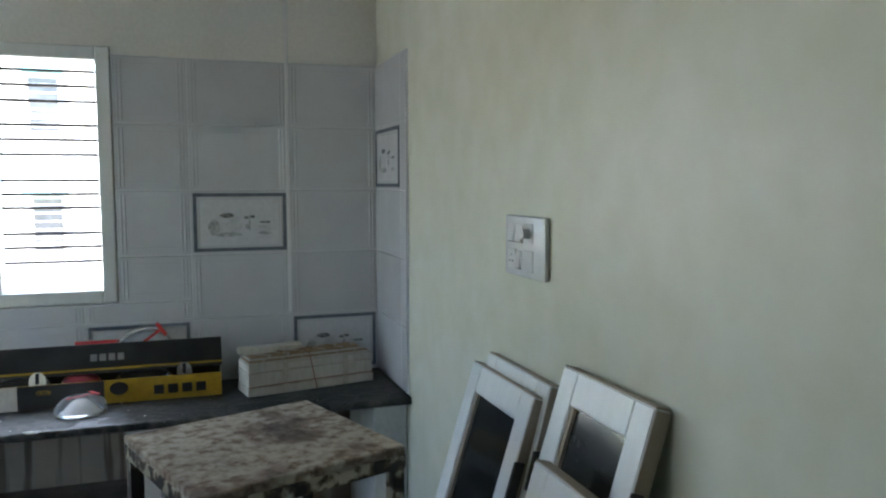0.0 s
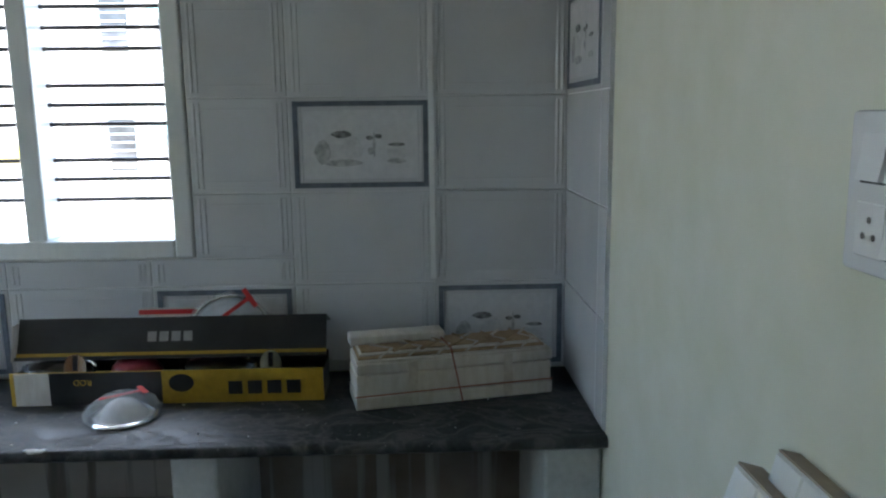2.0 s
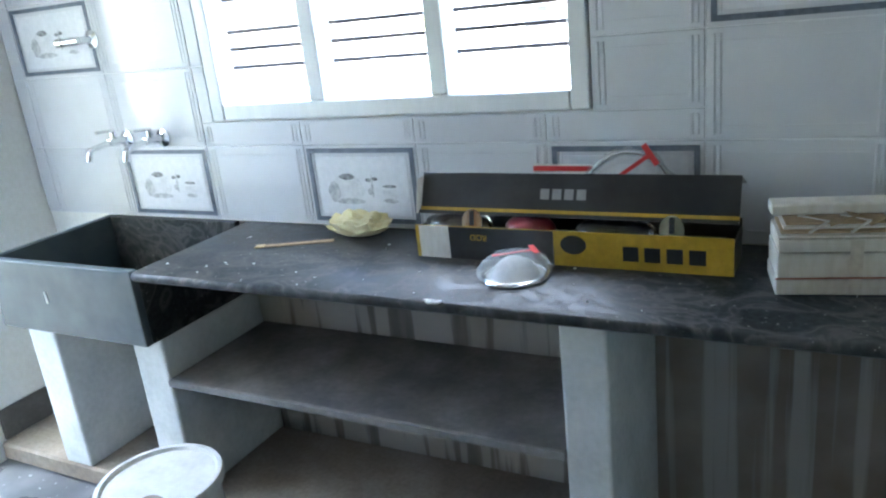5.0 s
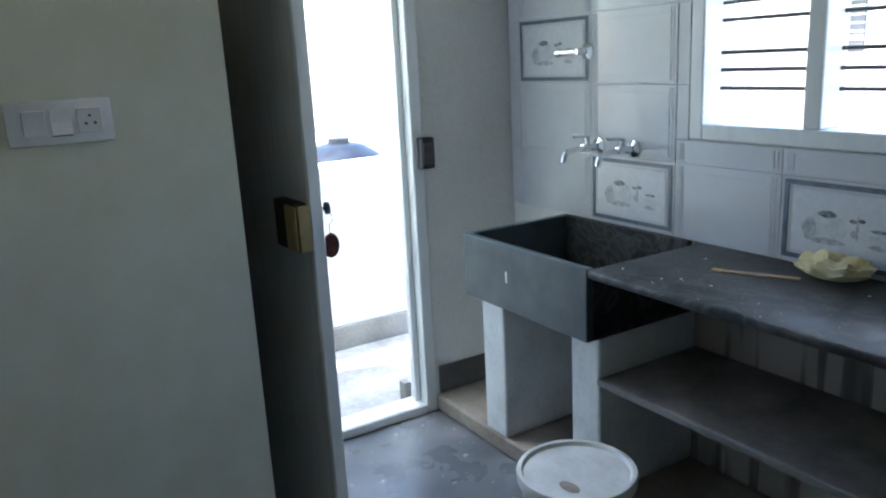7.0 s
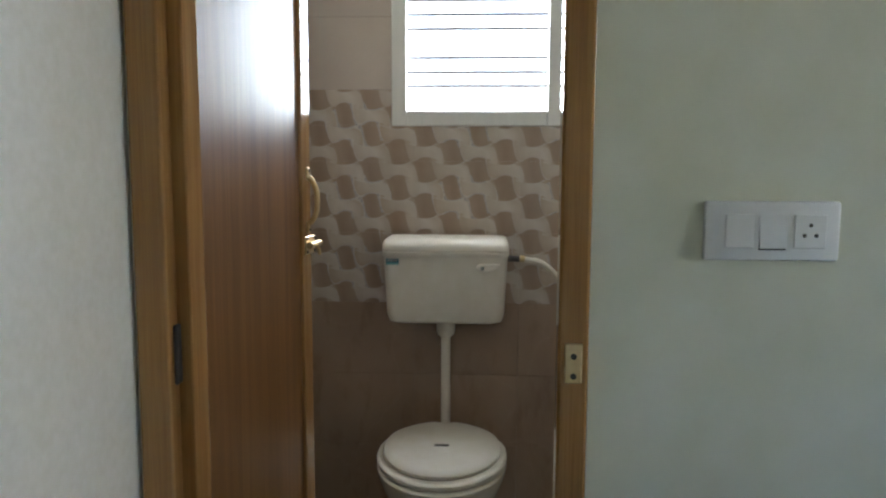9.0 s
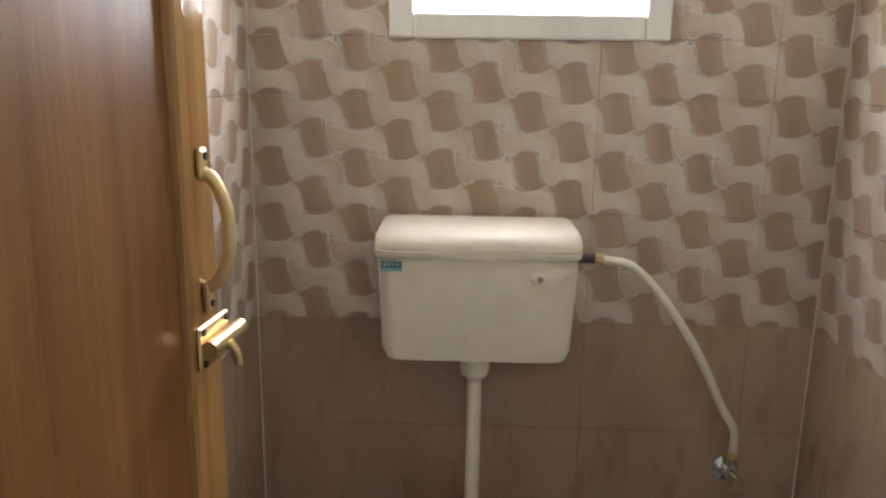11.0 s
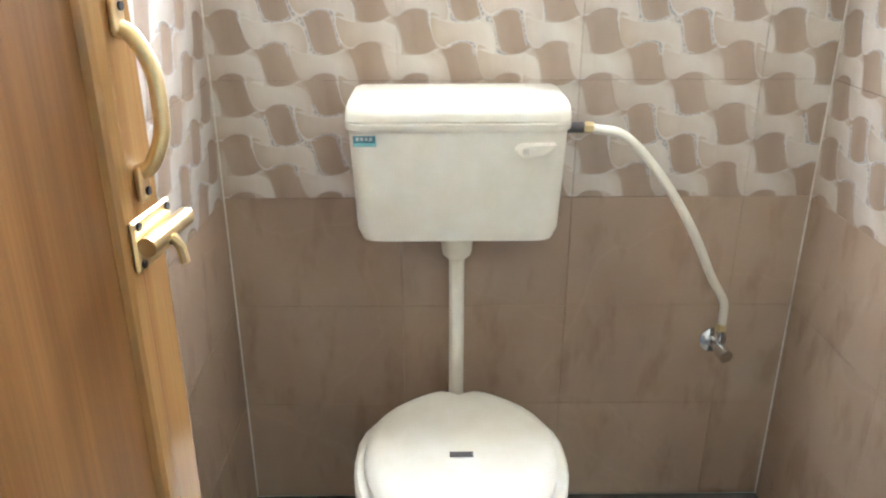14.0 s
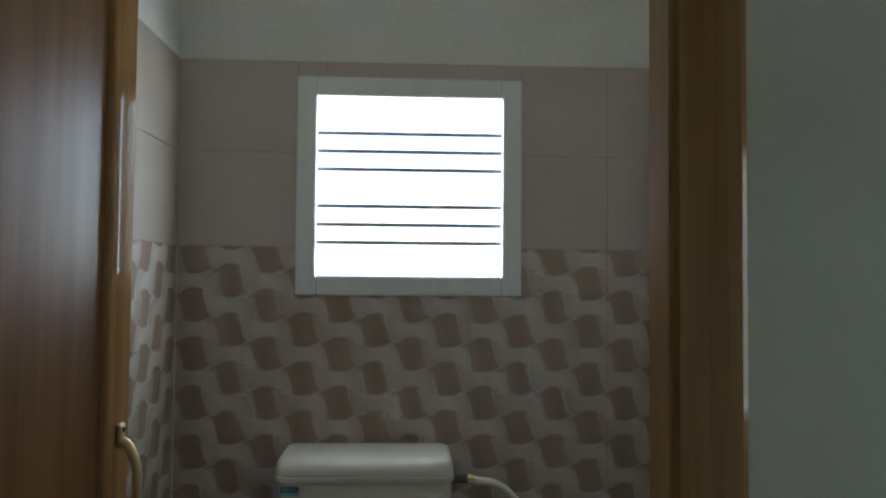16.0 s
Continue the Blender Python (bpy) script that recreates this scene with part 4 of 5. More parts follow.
# ---- switch plates ----
def socket(bmp, put, cx, cz, s):
    for dx, dz in ((0, 0.5), (-0.42, -0.25), (0.42, -0.25)):
        put(cx + dx * s, cz + dz * s)


def plate(name, m, w, h, modules, label, group=""):
    p = new(name)
    p.matrix_basis = m
    tagged(p, label, "switch plate", group)
    part("plate", box(B(), -w / 2, w / 2, -0.0142, 0.0, -h / 2, h / 2, 0.005, 2), M["plastic"], p, smooth=True)
    for kind, x0, x1, z0, z1 in modules:
        if kind == "switch":
            part("rocker", loft(B(), [[(x0, -0.0145, z), (x1, -0.0145, z), (x1, -y, z), (x0, -y, z)] for z, y in ((z0, 0.022), ((z0 + z1) / 2, 0.018), (z1, 0.016))]), M["plastic"], p)
            part("rocker_gap", box(B(), x0, x1, -0.0165, -0.0142, z0 - 0.0028, z0 - 0.0006), M["ink"], p)
        elif kind == "socket":
            q = part("socket_face", box(B(), x0, x1, -0.017, -0.0142, z0, z1, 0.001), M["plastic"], p)
            cx, cz, s = (x0 + x1) / 2, (z0 + z1) / 2, (z1 - z0) * 0.34
            for dx, dz in ((0, 0.55), (-0.5, -0.35), (0.5, -0.35)):
                part("pin_hole", cyl(B(), (cx + dx * s, -0.0172, cz + dz * s), (cx + dx * s, -0.0176, cz + dz * s), 0.0032, n=10), M["steel"], q)
        elif kind == "blank":
            part("blank", box(B(), x0, x1, -0.0165, -0.0142, z0, z1, 0.001), M["plastic"], p)
        elif kind == "mark":
            part("indicator", box(B(), x0, x1, -0.0180, -0.0168, z0, z1), M["rubber"], p)
        else:
            d = part("dimmer", box(B(), x0, x1, -0.0165, -0.0142, z0, z1, 0.001), M["plastic"], p)
            part("knob", cyl(B(), ((x0 + x1) / 2, -0.0167, (z0 + z1) / 2), ((x0 + x1) / 2, -0.034, (z0 + z1) / 2), 0.0125, 0.011, n=20), M["plastic"], d, "", True)
    return p


plate("switch_plate", pose(1.3095 * K, 1.122 * K, 1.52 * K, 0, 0, -90), 0.228, 0.150,
      [("switch", -0.088, -0.052, 0.012, 0.055), ("switch", -0.044, -0.004, 0.012, 0.055), ("knob", 0.006, 0.052, 0.010, 0.058),
       ("socket", -0.090, -0.045, -0.058, -0.008), ("switch", -0.042, -0.014, -0.054, -0.012), ("blank", 0.004, 0.054, -0.060, -0.008)],
      "white square switch and dimmer plate on cream wall")
plate("switch_plate", pose(-1.0795 * K, 0.795 * K, 1.425 * K, 0, 0, 90), 0.205, 0.092,
      [("blank", -0.072, -0.028, -0.026, 0.026), ("switch", -0.020, 0.020, -0.026, 0.026), ("mark", -0.004, 0.004, -0.022, -0.019), ("socket", 0.032, 0.080, -0.026, 0.026)],
      "white wide switch and socket plate on cream wall")


# ---- stool and loose sashes ----
def tall_stool():
    s = thing("work_stool", 0.643, 0.930, 0.0, "tall iron work stool with paint-splashed plank seat", "stool", 19.5)
    w, d, hgt = 0.2065, 0.2006, 1.17
    part("seat", box(B(), -w, w, -d, d, hgt - 0.018, hgt, 0.003), M["plank"], s)
    for y in (-d, d - 0.028):
        part("rail", box(B(), -w, w, y, y + 0.028, hgt - 0.045, hgt - 0.0185, 0.002), M["splash"], s)
    for x in (-w, w - 0.028):
        part("rail", box(B(), x, x + 0.028, -d + 0.0285, d - 0.0285, hgt - 0.045, hgt - 0.0185, 0.002), M["splash"], s)
    for sx in (-1, 1):
        for sy in (-1, 1):
            a, b = sx * (w - 0.016), sy * (d - 0.016)
            part("leg", loft(B(), [[(a * f + i, b * f + j, z) for i, j in ((-.013, -.013), (.013, -.013), (.013, .013), (-.013, .013))] for z, f in ((0.0, 1.03), (hgt - 0.0455, 1.0))]), M["splash"], s)
    for sy in (-1, 1):
        part("brace", box(B(), -w * 1.0, w * 1.0, sy * (d + 0.005) - 0.008, sy * (d + 0.005) + 0.008, 0.30, 0.325, 0.002), M["splash"], s)


tall_stool()


def sash(x, y, w, h, lean, rz, label, glazed=True, z=0.0):
    """A loose window sash on its end, leaning with its top on the side wall."""
    s = thing("window_sash", x, y, z, label, "window sash", rz, "loose sashes leaning on the wall", rx=-lean)
    t, f = 0.034, 0.062
    part("stile", box(B(), -w / 2, -w / 2 + f, 0, t, 0, h, 0.003), M["frame"], s)
    part("stile", box(B(), w / 2 - f, w / 2, 0, t, 0, h, 0.003), M["frame"], s)
    part("rail", box(B(), -w / 2 + f, w / 2 - f, 0, t, h - f * 1.15, h, 0.003), M["frame"], s)
    part("rail", box(B(), -w / 2 + f, w / 2 - f, 0, t, 0, f * 1.3, 0.003), M["frame"], s)
    part("raw_edge", box(B(), w / 2 + 0.0003, w / 2 + 0.003, 0.003, t, 0.004, h - 0.003), M["bare_wood"], s, "bare wooden edge")
    part("raw_edge", box(B(), -w / 2, w / 2, 0.003, t, h + 0.0003, h + 0.003), M["bare_wood"], s)
    part("glazing_bead", box(B(), -w / 2 + f + 0.0003, -w / 2 + f + 0.012, 0.006, t, f * 1.3, h - f * 1.15), M["bare_wood"], s)
    part("pane", box(B(), -w / 2 + f + 0.0125, w / 2 - f - 0.0003, 0.014, 0.02, f * 1.3, h - f * 1.15 - 0.0003), M["dark_glass"] if glazed else M["frame"], s, "dark grey glass pane" if glazed else "")
    for zz in (h - 0.19, 0.2):
        part("hinge", box(B(), w / 2 + 0.0033, w / 2 + 0.012, -0.006, t * 0.6, zz - 0.05, zz + 0.04, 0.002), M["black_steel"], s, "dark iron hinge leaf")
    return s


sash(0.886, 1.154, 0.38, 1.245, 17.0, -90, "white wooden window sash with dark glass leaning on wall")
sash(0.964, 1.128, 0.367, 1.26, 14.6, -90, "white wooden window sash behind another against the wall")
sash(0.880, 0.695, 0.335, 1.344, 17.0, -90, "wide white wooden window sash with dark glass leaning")
sash(0.815, 0.600, 0.30, 1.18, 16.5, -90, "short white boarded window sash leaning in front", False)


# ---- toilet ----
def cistern():
    c = thing("cistern", -2.82, 0.212, 0.934, "ivory plastic flushing cistern on the tiled wall", "cistern")
    def ring(w, d0, d1, z, r=0.035, n=6):
        pts = []
        for cx, cy, a0 in ((d1 - r, w - r, 0), (d0 + 0.01, w - 0.01, 90), (d0 + 0.01, -w + 0.01, 180), (d1 - r, -w + r, 270)):
            rr = r if cx > 0.05 else 0.01
            pts += [(cx + rr * math.cos(radians(a0 + 90 * k / (n - 1))), cy + rr * math.sin(radians(a0 + 90 * k / (n - 1))), z) for k in range(n)]
        return pts
    part("tank", loft(B(), [ring(0.188, 0.004, 0.168, 0.0), ring(0.207, 0.004, 0.187, 0.008), ring(0.217, 0.004, 0.195, 0.035), ring(0.226, 0.004, 0.205, 0.252)]), M["ivory"], c, smooth=True)
    part("lid", loft(B(), [ring(0.229, 0.002, 0.210, 0.2525), ring(0.231, 0.002, 0.213, 0.256), ring(0.2315, 0.002, 0.214, 0.268), ring(0.2285, 0.002, 0.211, 0.271), ring(0.2315, 0.002, 0.214, 0.274), ring(0.231, 0.002, 0.213, 0.284), ring(0.229, 0.003, 0.208, 0.298), ring(0.224, 0.008, 0.192, 0.309), ring(0.212, 0.016, 0.165, 0.315), ring(0.18, 0.03, 0.12, 0.318)]), M["ivory"], c, "rounded ivory lid", True)
    lever = [(0.132 + 0.017 * math.cos(a), 0.214 + 0.014 * math.sin(a)) for a in np.linspace(math.pi * 0.5, math.pi * 1.5, 9)]
    lever += [(0.150, 0.2015), (0.172, 0.206), (0.192, 0.217), (0.199, 0.226), (0.196, 0.229), (0.165, 0.2285)]
    lv = part("flush_lever", loft(B(), [[(x, 0.16 + (y - 0.16) * f, 0.215 + (z - 0.215) * f) for y, z in lever] for x, f in ((0.2, 1.0), (0.219, 1.0), (0.224, 0.86))]), M["ivory"], c, "ivory flush lever", True)
    part("pivot", cyl(B(), (0.224, 0.136, 0.2145), (0.228, 0.136, 0.2145), 0.0075, n=14), M["chrome"], lv)
    lb = part("sticker", box(B(), 0.2065, 0.2085, -0.214, -0.168, 0.223, 0.245), M["teal"], c, "small teal sticker with illegible print")
    for y in (-0.208, -0.199, -0.190, -0.181):
        part("sticker_print", box(B(), 0.2087, 0.2092, y, y + 0.006, 0.235, 0.242), M["motif"], lb)
    part("sticker_band", box(B(), 0.2087, 0.2092, -0.213, -0.169, 0.2235, 0.230), M["far_teal"], lb)
    # pipe
    p = thing("flush_pipe", -2.70, 0.212, 0.51, "white plastic flush pipe between cistern and pan", "pipe")
    part("tube", cyl(B(), (0, 0, 0), (0, 0, 0.40), 0.0175, n=20), M["ivory"], p, smooth=True)
    part("coupling", lathe(B(), [(0.0185, 0.362), (0.022, 0.366), (0.031, 0.374), (0.034, 0.384), (0.036, 0.4245)], 24), M["ivory"], p, "flared coupling nut", True)


cistern()


def pan_outline(cx, cy, half_w, front, back, n=40, notch=0.0):
    """An egg-shaped loop: round to the front, narrower to the back."""
    pts = []
    for i in range(n):
        a = 2 * math.pi * i / n
        c, s = math.cos(a), math.sin(a)
        x = cx + (front if c > 0 else back) * (abs(c) ** (1.0 if c > 0 else 0.72)) * (1 if c > 0 else -1)
        squeeze = 1.0 if c > 0 else 1.0 - 0.40 * abs(c) ** 2.6
        y = cy + half_w * s * squeeze
        if c < 0 and abs(s) < 0.35:
            x += notch * (1 - abs(s) / 0.35)
        pts.append((x, y))
    return pts


def toilet_pan():
    t = thing("toilet", -2.405, 0.215, 0.0, "cream ceramic pedestal toilet with closed lid", "toilet")
    def lp(hw, fr, bk, z, cx=0.0, notch=0.0):
        return [(x, y, z) for x, y in pan_outline(cx, 0, hw, fr, bk, notch=notch)]
    part("pedestal", loft(B(), [lp(0.150, 0.20, 0.26, -0.0185), lp(0.146, 0.195, 0.26, 0.01), lp(0.118, 0.15, 0.24, 0.06), lp(0.105, 0.125, 0.22, 0.13), lp(0.104, 0.12, 0.20, 0.20), lp(0.120, 0.14, 0.20, 0.26), lp(0.165, 0.20, 0.22, 0.35), lp(0.205, 0.255, 0.24, 0.44), lp(0.220, 0.278, 0.25, 0.485), lp(0.222, 0.282, 0.25, 0.502), lp(0.216, 0.275, 0.245, 0.508)]), M["ceramic"], t, smooth=True)
    def tip(bm):
        """Seat and lid slope up to the hinges."""
        for v in bm.verts:
            v.co.z += 0.014 * max(0.0, (0.25 - v.co.x) / 0.49)
        return bm
    part("seat_ring", tip(loft(B(), [lp(0.216, 0.262, 0.235, 0.5085), lp(0.222, 0.268, 0.24, 0.514), lp(0.222, 0.268, 0.24, 0.526), lp(0.216, 0.262, 0.235, 0.531)])), M["ivory"], t, "ivory plastic seat", True)
    lid = part("lid", tip(loft(B(), [lp(0.192, 0.228, 0.235, 0.5315, notch=0.03), lp(0.200, 0.237, 0.24, 0.537, notch=0.03), lp(0.200, 0.237, 0.24, 0.546, notch=0.03), lp(0.194, 0.231, 0.234, 0.553, notch=0.028), lp(0.175, 0.21, 0.215, 0.558, notch=0.02), lp(0.13, 0.16, 0.16, 0.560, notch=0.012)])), M["ivory"], t, "closed ivory lid", True)
    part("label_plate", box(B(), 0.008, 0.024, -0.024, 0.024, 0.5660, 0.5684), M["steel"], lid, "small grey label")
    part("mortar", lathe(B(), [(0.178, -0.0195), (0.170, -0.008), (0.150, 0.006)], 28, 1.25, 0.95, (0.0, 0.0)), M["brown_cement"], t, "rough mortar bedding", True)
    for y in (-0.07, 0.07):
        part("hinge", cyl(B(), (-0.212, y - 0.02, 0.537), (-0.212, y + 0.02, 0.537), 0.016, n=12), M["ivory"], t, "", True)


toilet_pan()


def angle_valve():
    v = thing("angle_valve", -2.82, 0.872, 0.595, "chrome angle valve on the brown tiles", "valve")
    part("flange", lathe(B(), [(0.036, 0.0), (0.034, 0.007), (0.018, 0.014)], 24), M["chrome"], v, "", True, at=pose(0, 0, 0, 0, 90, 0))
    part("body", cyl(cyl(B(), (0.01, 0, 0), (0.06, 0, 0), 0.014), (0.045, 0, 0.0), (0.045, 0, 0.05), 0.010), M["chrome"], v, "", True)
    part("knob", cyl(B(), (0.06, 0, 0), (0.088, 0.006, -0.004), 0.018, n=10), M["chrome"], v, "", True)
    part("nut", cyl(B(), (0.045, 0, 0.048), (0.045, 0, 0.068), 0.013, n=6), M["brass"], v, "brass nut")
    hs = thing("inlet_hose", -2.72, 0.455, 1.170, "white flexible inlet hose from valve to cistern", "hose")
    base = Vector((-2.72, 0.455, 1.170))
    pts = [(-2.72, 0.505, 1.167), (-2.715, 0.569, 1.155), (-2.71, 0.632, 1.098), (-2.71, 0.702, 1.006), (-2.72, 0.760, 0.912), (-2.735, 0.815, 0.805), (-2.76, 0.862, 0.73), (-2.773, 0.872, 0.664)]
    part("hose", tube(B(), [Vector(p) - base for p in spline(pts, 6)], 0.0105, 10), M["ivory"], hs, smooth=True)
    part("connector", cyl(B(), (0.0, -0.012, 0), (0.0, 0.03, 0), 0.012, n=12), M["steel"], hs, "grey threaded inlet")
    part("nut", cyl(B(), (0.0, 0.031, 0), (0.0, 0.05, -0.001), 0.013, n=6), M["brass"], hs, "brass nut")


angle_valve()


def small_cock(x, y, z, rz, label):
    t = thing("wall_cock", x, y, z, label, "tap", rz, "toilet wall taps")
    part("flange", lathe(B(), [(0.034, 0.0), (0.032, 0.007), (0.016, 0.013)], 24), M["chrome"], t, "", True, at=pose(0, 0, 0, 90, 0, 0))
    part("body", cyl(B(), (0, -0.01, 0), (0, -0.07, 0), 0.014), M["chrome"], t, "", True)
    part("handle", cyl(B(), (0, -0.07, 0), (0, -0.105, 0), 0.021, 0.018, n=12), M["chrome"], t, "", True)
    part("outlet", cyl(B(), (0, -0.045, 0.01), (-0.02, -0.05, 0.045), 0.010), M["chrome"], t, "", True)


small_cock(-2.47, 1.054, 2.13, 0, "chrome stopcock high on the toilet wall")
small_cock(-2.33, 1.054, 2.17, 0, "chrome stopcock high on the toilet wall")
small_cock(-2.085, -0.334, 0.70, 180, "chrome tap low on the toilet wall")


# ---- outdoors ----
WINDOW_COLUMNS = ((-8.56, 0.4, (4.0, 7.2)), (-5.15, 0.5, (3.9, 6.6, 8.9)), (-4.04, 0.34, (3.9, 6.3, 8.5)), (-2.2, 0.5, (3.9, 6.4, 8.7)), (-0.9, 0.7, (3.9, 6.4, 8.7)), (0.55, 0.5, (3.9, 6.4, 8.7)), (2.6, 0.7, (3.9, 6.4, 8.7)))


def neighbour():
    h = thing("apartment_house", 0.0, 16.0, -6.0, "pale rendered neighbouring house with barred windows", "house")
    part("wall", box(B(), -9, 5.0, 0, 6, 0, 12.5), M["facade"], h)
    part("roof", box(B(), -9.2, 5.2, -0.3, 6.2, 12.5, 12.75), M["facade"], h)
    for x, w, sills in WINDOW_COLUMNS:
        for z in sills:
            wd = part("window", box(B(), x, x + w, -0.04, -0.002, z, z + 1.0), M["far_glass"], h, "dark barred window")
            for k in range(6):
                part("bar", box(B(), x, x + w, -0.07, -0.045, z + 0.07 + 0.16 * k, z + 0.10 + 0.16 * k), M["frame"], wd)
            part("sunshade", box(B(), x - 0.1, x + w + 0.1, -0.45, -0.002, z + 1.1, z + 1.19), M["far_teal"], wd)
    part("pipe", cyl(B(), (0.1, -0.08, 0), (0.1, -0.08, 12), 0.05, n=8), M["yellow_paint"], h, "yellow drain pipe")
    part("yellow_band", box(B(), -7.5, -6.7, -0.03, -0.002, 6.78, 7.15), M["yellow_paint"], h)


neighbour()
r = thing("flat_roof_house", -16.0, 10.0, -6.0, "low white house with flat roof beyond the balcony", "house")
part("wall", box(B(), -5, 4, -5, 6, 0, 5.25), M["facade"], r)
part("parapet", box(B(), -5.1, 4.1, -5.1, 6.1, 5.25, 5.55), M["facade"], r)
rd = thing("yellow_house", -24.0, 9.5, -6.0, "far house with a yellow painted wall", "house")
part("wall", box(B(), -3, 3, -3.2, -0.8, 0, 8.0), M["yellow_paint"], rd)
for i, (x, y, rr) in enumerate(((-13.0, 9.6, 0.75), (-13.6, 7.0, 0.85), (-12.9, 12.2, 0.7))):
    tk = thing("water_tank", x, y, -0.85, "black plastic rooftop water tank", "tank", group="rooftop tanks")
    part("body", lathe(B(), [(rr, 0.0), (rr, 0.25), (rr * 0.97, 0.28), (rr, 0.31), (rr * 0.97, 0.55), (rr * 0.6, 0.75), (0.2, 0.82)], 28), M["tank"], tk, smooth=True)
    part("cap", lathe(B(), [(0.22, 0.82), (0.22, 0.9), (0.05, 0.92)], 20), M["tank"], tk, smooth=True)


# ---- wall tiles, last ----
def tile_mesh(name, material, axis, w, h, t=0.009):
    bm = B()
    if axis == "x":
        box(bm, -w / 2, w / 2, -t, 0, -h / 2, h / 2)
        face = lambda f: f.normal.y < -0.9
    elif axis == "+x":
        box(bm, 0, t, -w / 2, w / 2, -h / 2, h / 2)
        face = lambda f: f.normal.x > 0.9
    elif axis == "-x":
        box(bm, -t, 0, -w / 2, w / 2, -h / 2, h / 2)
        face = lambda f: f.normal.x < -0.9
    else:
        box(bm, -w / 2, w / 2, 0, t, -h / 2, h / 2)
        face = lambda f: f.normal.y > 0.9
    bm.normal_update()
    edges = {e for f in bm.faces if face(f) for e in f.edges}
    glazed = material is M["ktile"]
    bmesh.ops.bevel(bm, geom=list(edges), offset=0.0022 if glazed else 0.0012, segments=2, affect="EDGES", profile=0.5)
    if glazed and axis == "x" and w > 0.2:  # raised ribs along both sides of the glaze
        for s in (-1, 1):
            for off in (0.016, 0.030):
                c = s * (w / 2 - off)
                loft(bm, [[(c - 0.005, -t + 0.0005, z), (c - 0.002, -t - 0.0022, z), (c + 0.002, -t - 0.0022, z), (c + 0.005, -t + 0.0005, z)] for z in (-h / 2 + 0.012, h / 2 - 0.012)])
        if h > 0.15:
            for c in (h / 2 - 0.030, 0.030 - h / 2):
                loft(bm, [[(x, -t + 0.0005, c - 0.004), (x, -t - 0.0005, c - 0.001), (x, -t - 0.0005, c + 0.001), (x, -t + 0.0005, c + 0.004)] for x in (-w / 2 + 0.045, w / 2 - 0.045)])
    return mesh_of(name, bm, material)


tile_cache = {}


def lay(wall, material, axis, c, w, h, name="tile"):
    key = (material.name, axis, round(w, 4), round(h, 4))
    if key not in tile_cache:
        tile_cache[key] = tile_mesh(name, material, axis, w, h)
    ob = new(name, tile_cache[key])
    ob.parent = wall
    ob.location = Vector(c) * K
    return ob


def bed(wall, material, x0, x1, y0, y1, z0, z1):
    return part("grout_bed", box(B(), x0, x1, y0, y1, z0, z1), material, wall, "pale grout between tiles")


def decor(tile, w, h, put):
    """The printed decor of a kitchen tile: dark border, inner frame, pot, sprig and cup."""
    i = 0.010
    bm = B()
    for a0, a1, b0, b1 in ((-w / 2 + i, w / 2 - i, h / 2 - i - 0.014, h / 2 - i), (-w / 2 + i, w / 2 - i, -h / 2 + i, -h / 2 + i + 0.014),
                           (-w / 2 + i, -w / 2 + i + 0.014, -h / 2 + i + 0.014, h / 2 - i - 0.014), (w / 2 - i - 0.014, w / 2 - i, -h / 2 + i + 0.014, h / 2 - i - 0.014)):
        put(bm, a0, a1, b0, b1, 0.009, 0.0122)
    part("border", bm, M["border"], tile, "blue-grey printed border")
    bm = B()
    put(bm, -w / 2 + 0.038, w / 2 - 0.038, -h / 2 + 0.034, h / 2 - 0.034, 0.009, 0.0112, 0.001)
    part("inner_panel", bm, M["deco_panel"], tile, "white raised inner panel")

    def blob(pts, mat, d):
        bm = B()
        n = len(pts)
        put(bm, pts, None, None, None, d, d + 0.0006)
        part("motif", bm, mat, tile)
    ell = lambda cx, cy, a, b, n=18: [(cx + a * math.cos(2 * math.pi * k / n) * (1 + 0.07 * math.sin(5 * k)), cy + b * math.sin(2 * math.pi * k / n) * (1 + 0.07 * math.cos(3 * k))) for k in range(n)]
    blob(ell(-0.055, -0.012, 0.062, 0.046), M["motif_soft"], 0.0113)
    blob(ell(-0.105, -0.02, 0.022, 0.034), M["motif"], 0.0120)
    blob(ell(-0.052, 0.028, 0.028, 0.010), M["motif_dark"], 0.0120)
    blob(ell(-0.05, -0.050, 0.055, 0.010), M["motif"], 0.0120)
    blob(ell(0.036, 0.0, 0.004, 0.036), M["motif"], 0.0113)
    blob(ell(0.024, 0.018, 0.010, 0.006), M["motif_dark"], 0.0120)
    blob(ell(0.048, 0.022, 0.010, 0.006), M["motif_dark"], 0.0120)
    blob(ell(0.026, -0.018, 0.008, 0.011), M["motif"], 0.0120)
    blob(ell(0.098, -0.022, 0.026, 0.030), M["motif_soft"], 0.0113)
    blob(ell(0.098, -0.001, 0.024, 0.005), M["motif_dark"], 0.0120)
    blob(ell(0.098, -0.046, 0.026, 0.007), M["motif"], 0.0120)


def put_front(bm, a0, a1, b0, b1, d0, d1, bev=0.0):
    if a1 is None:
        loft(bm, [[(x, -d0, z) for x, z in a0], [(x, -d1, z) for x, z in a0]])
    else:
        box(bm, a0, a1, -d1, -d0, b0, b1, bev)


def put_side(bm, a0, a1, b0, b1, d0, d1, bev=0.0):
    if a1 is None:
        loft(bm, [[(-d0, -y, z) for y, z in a0], [(-d1, -y, z) for y, z in a0]])
    else:
        box(bm, -d1, -d0, -a1, -a0, b0, b1, bev)


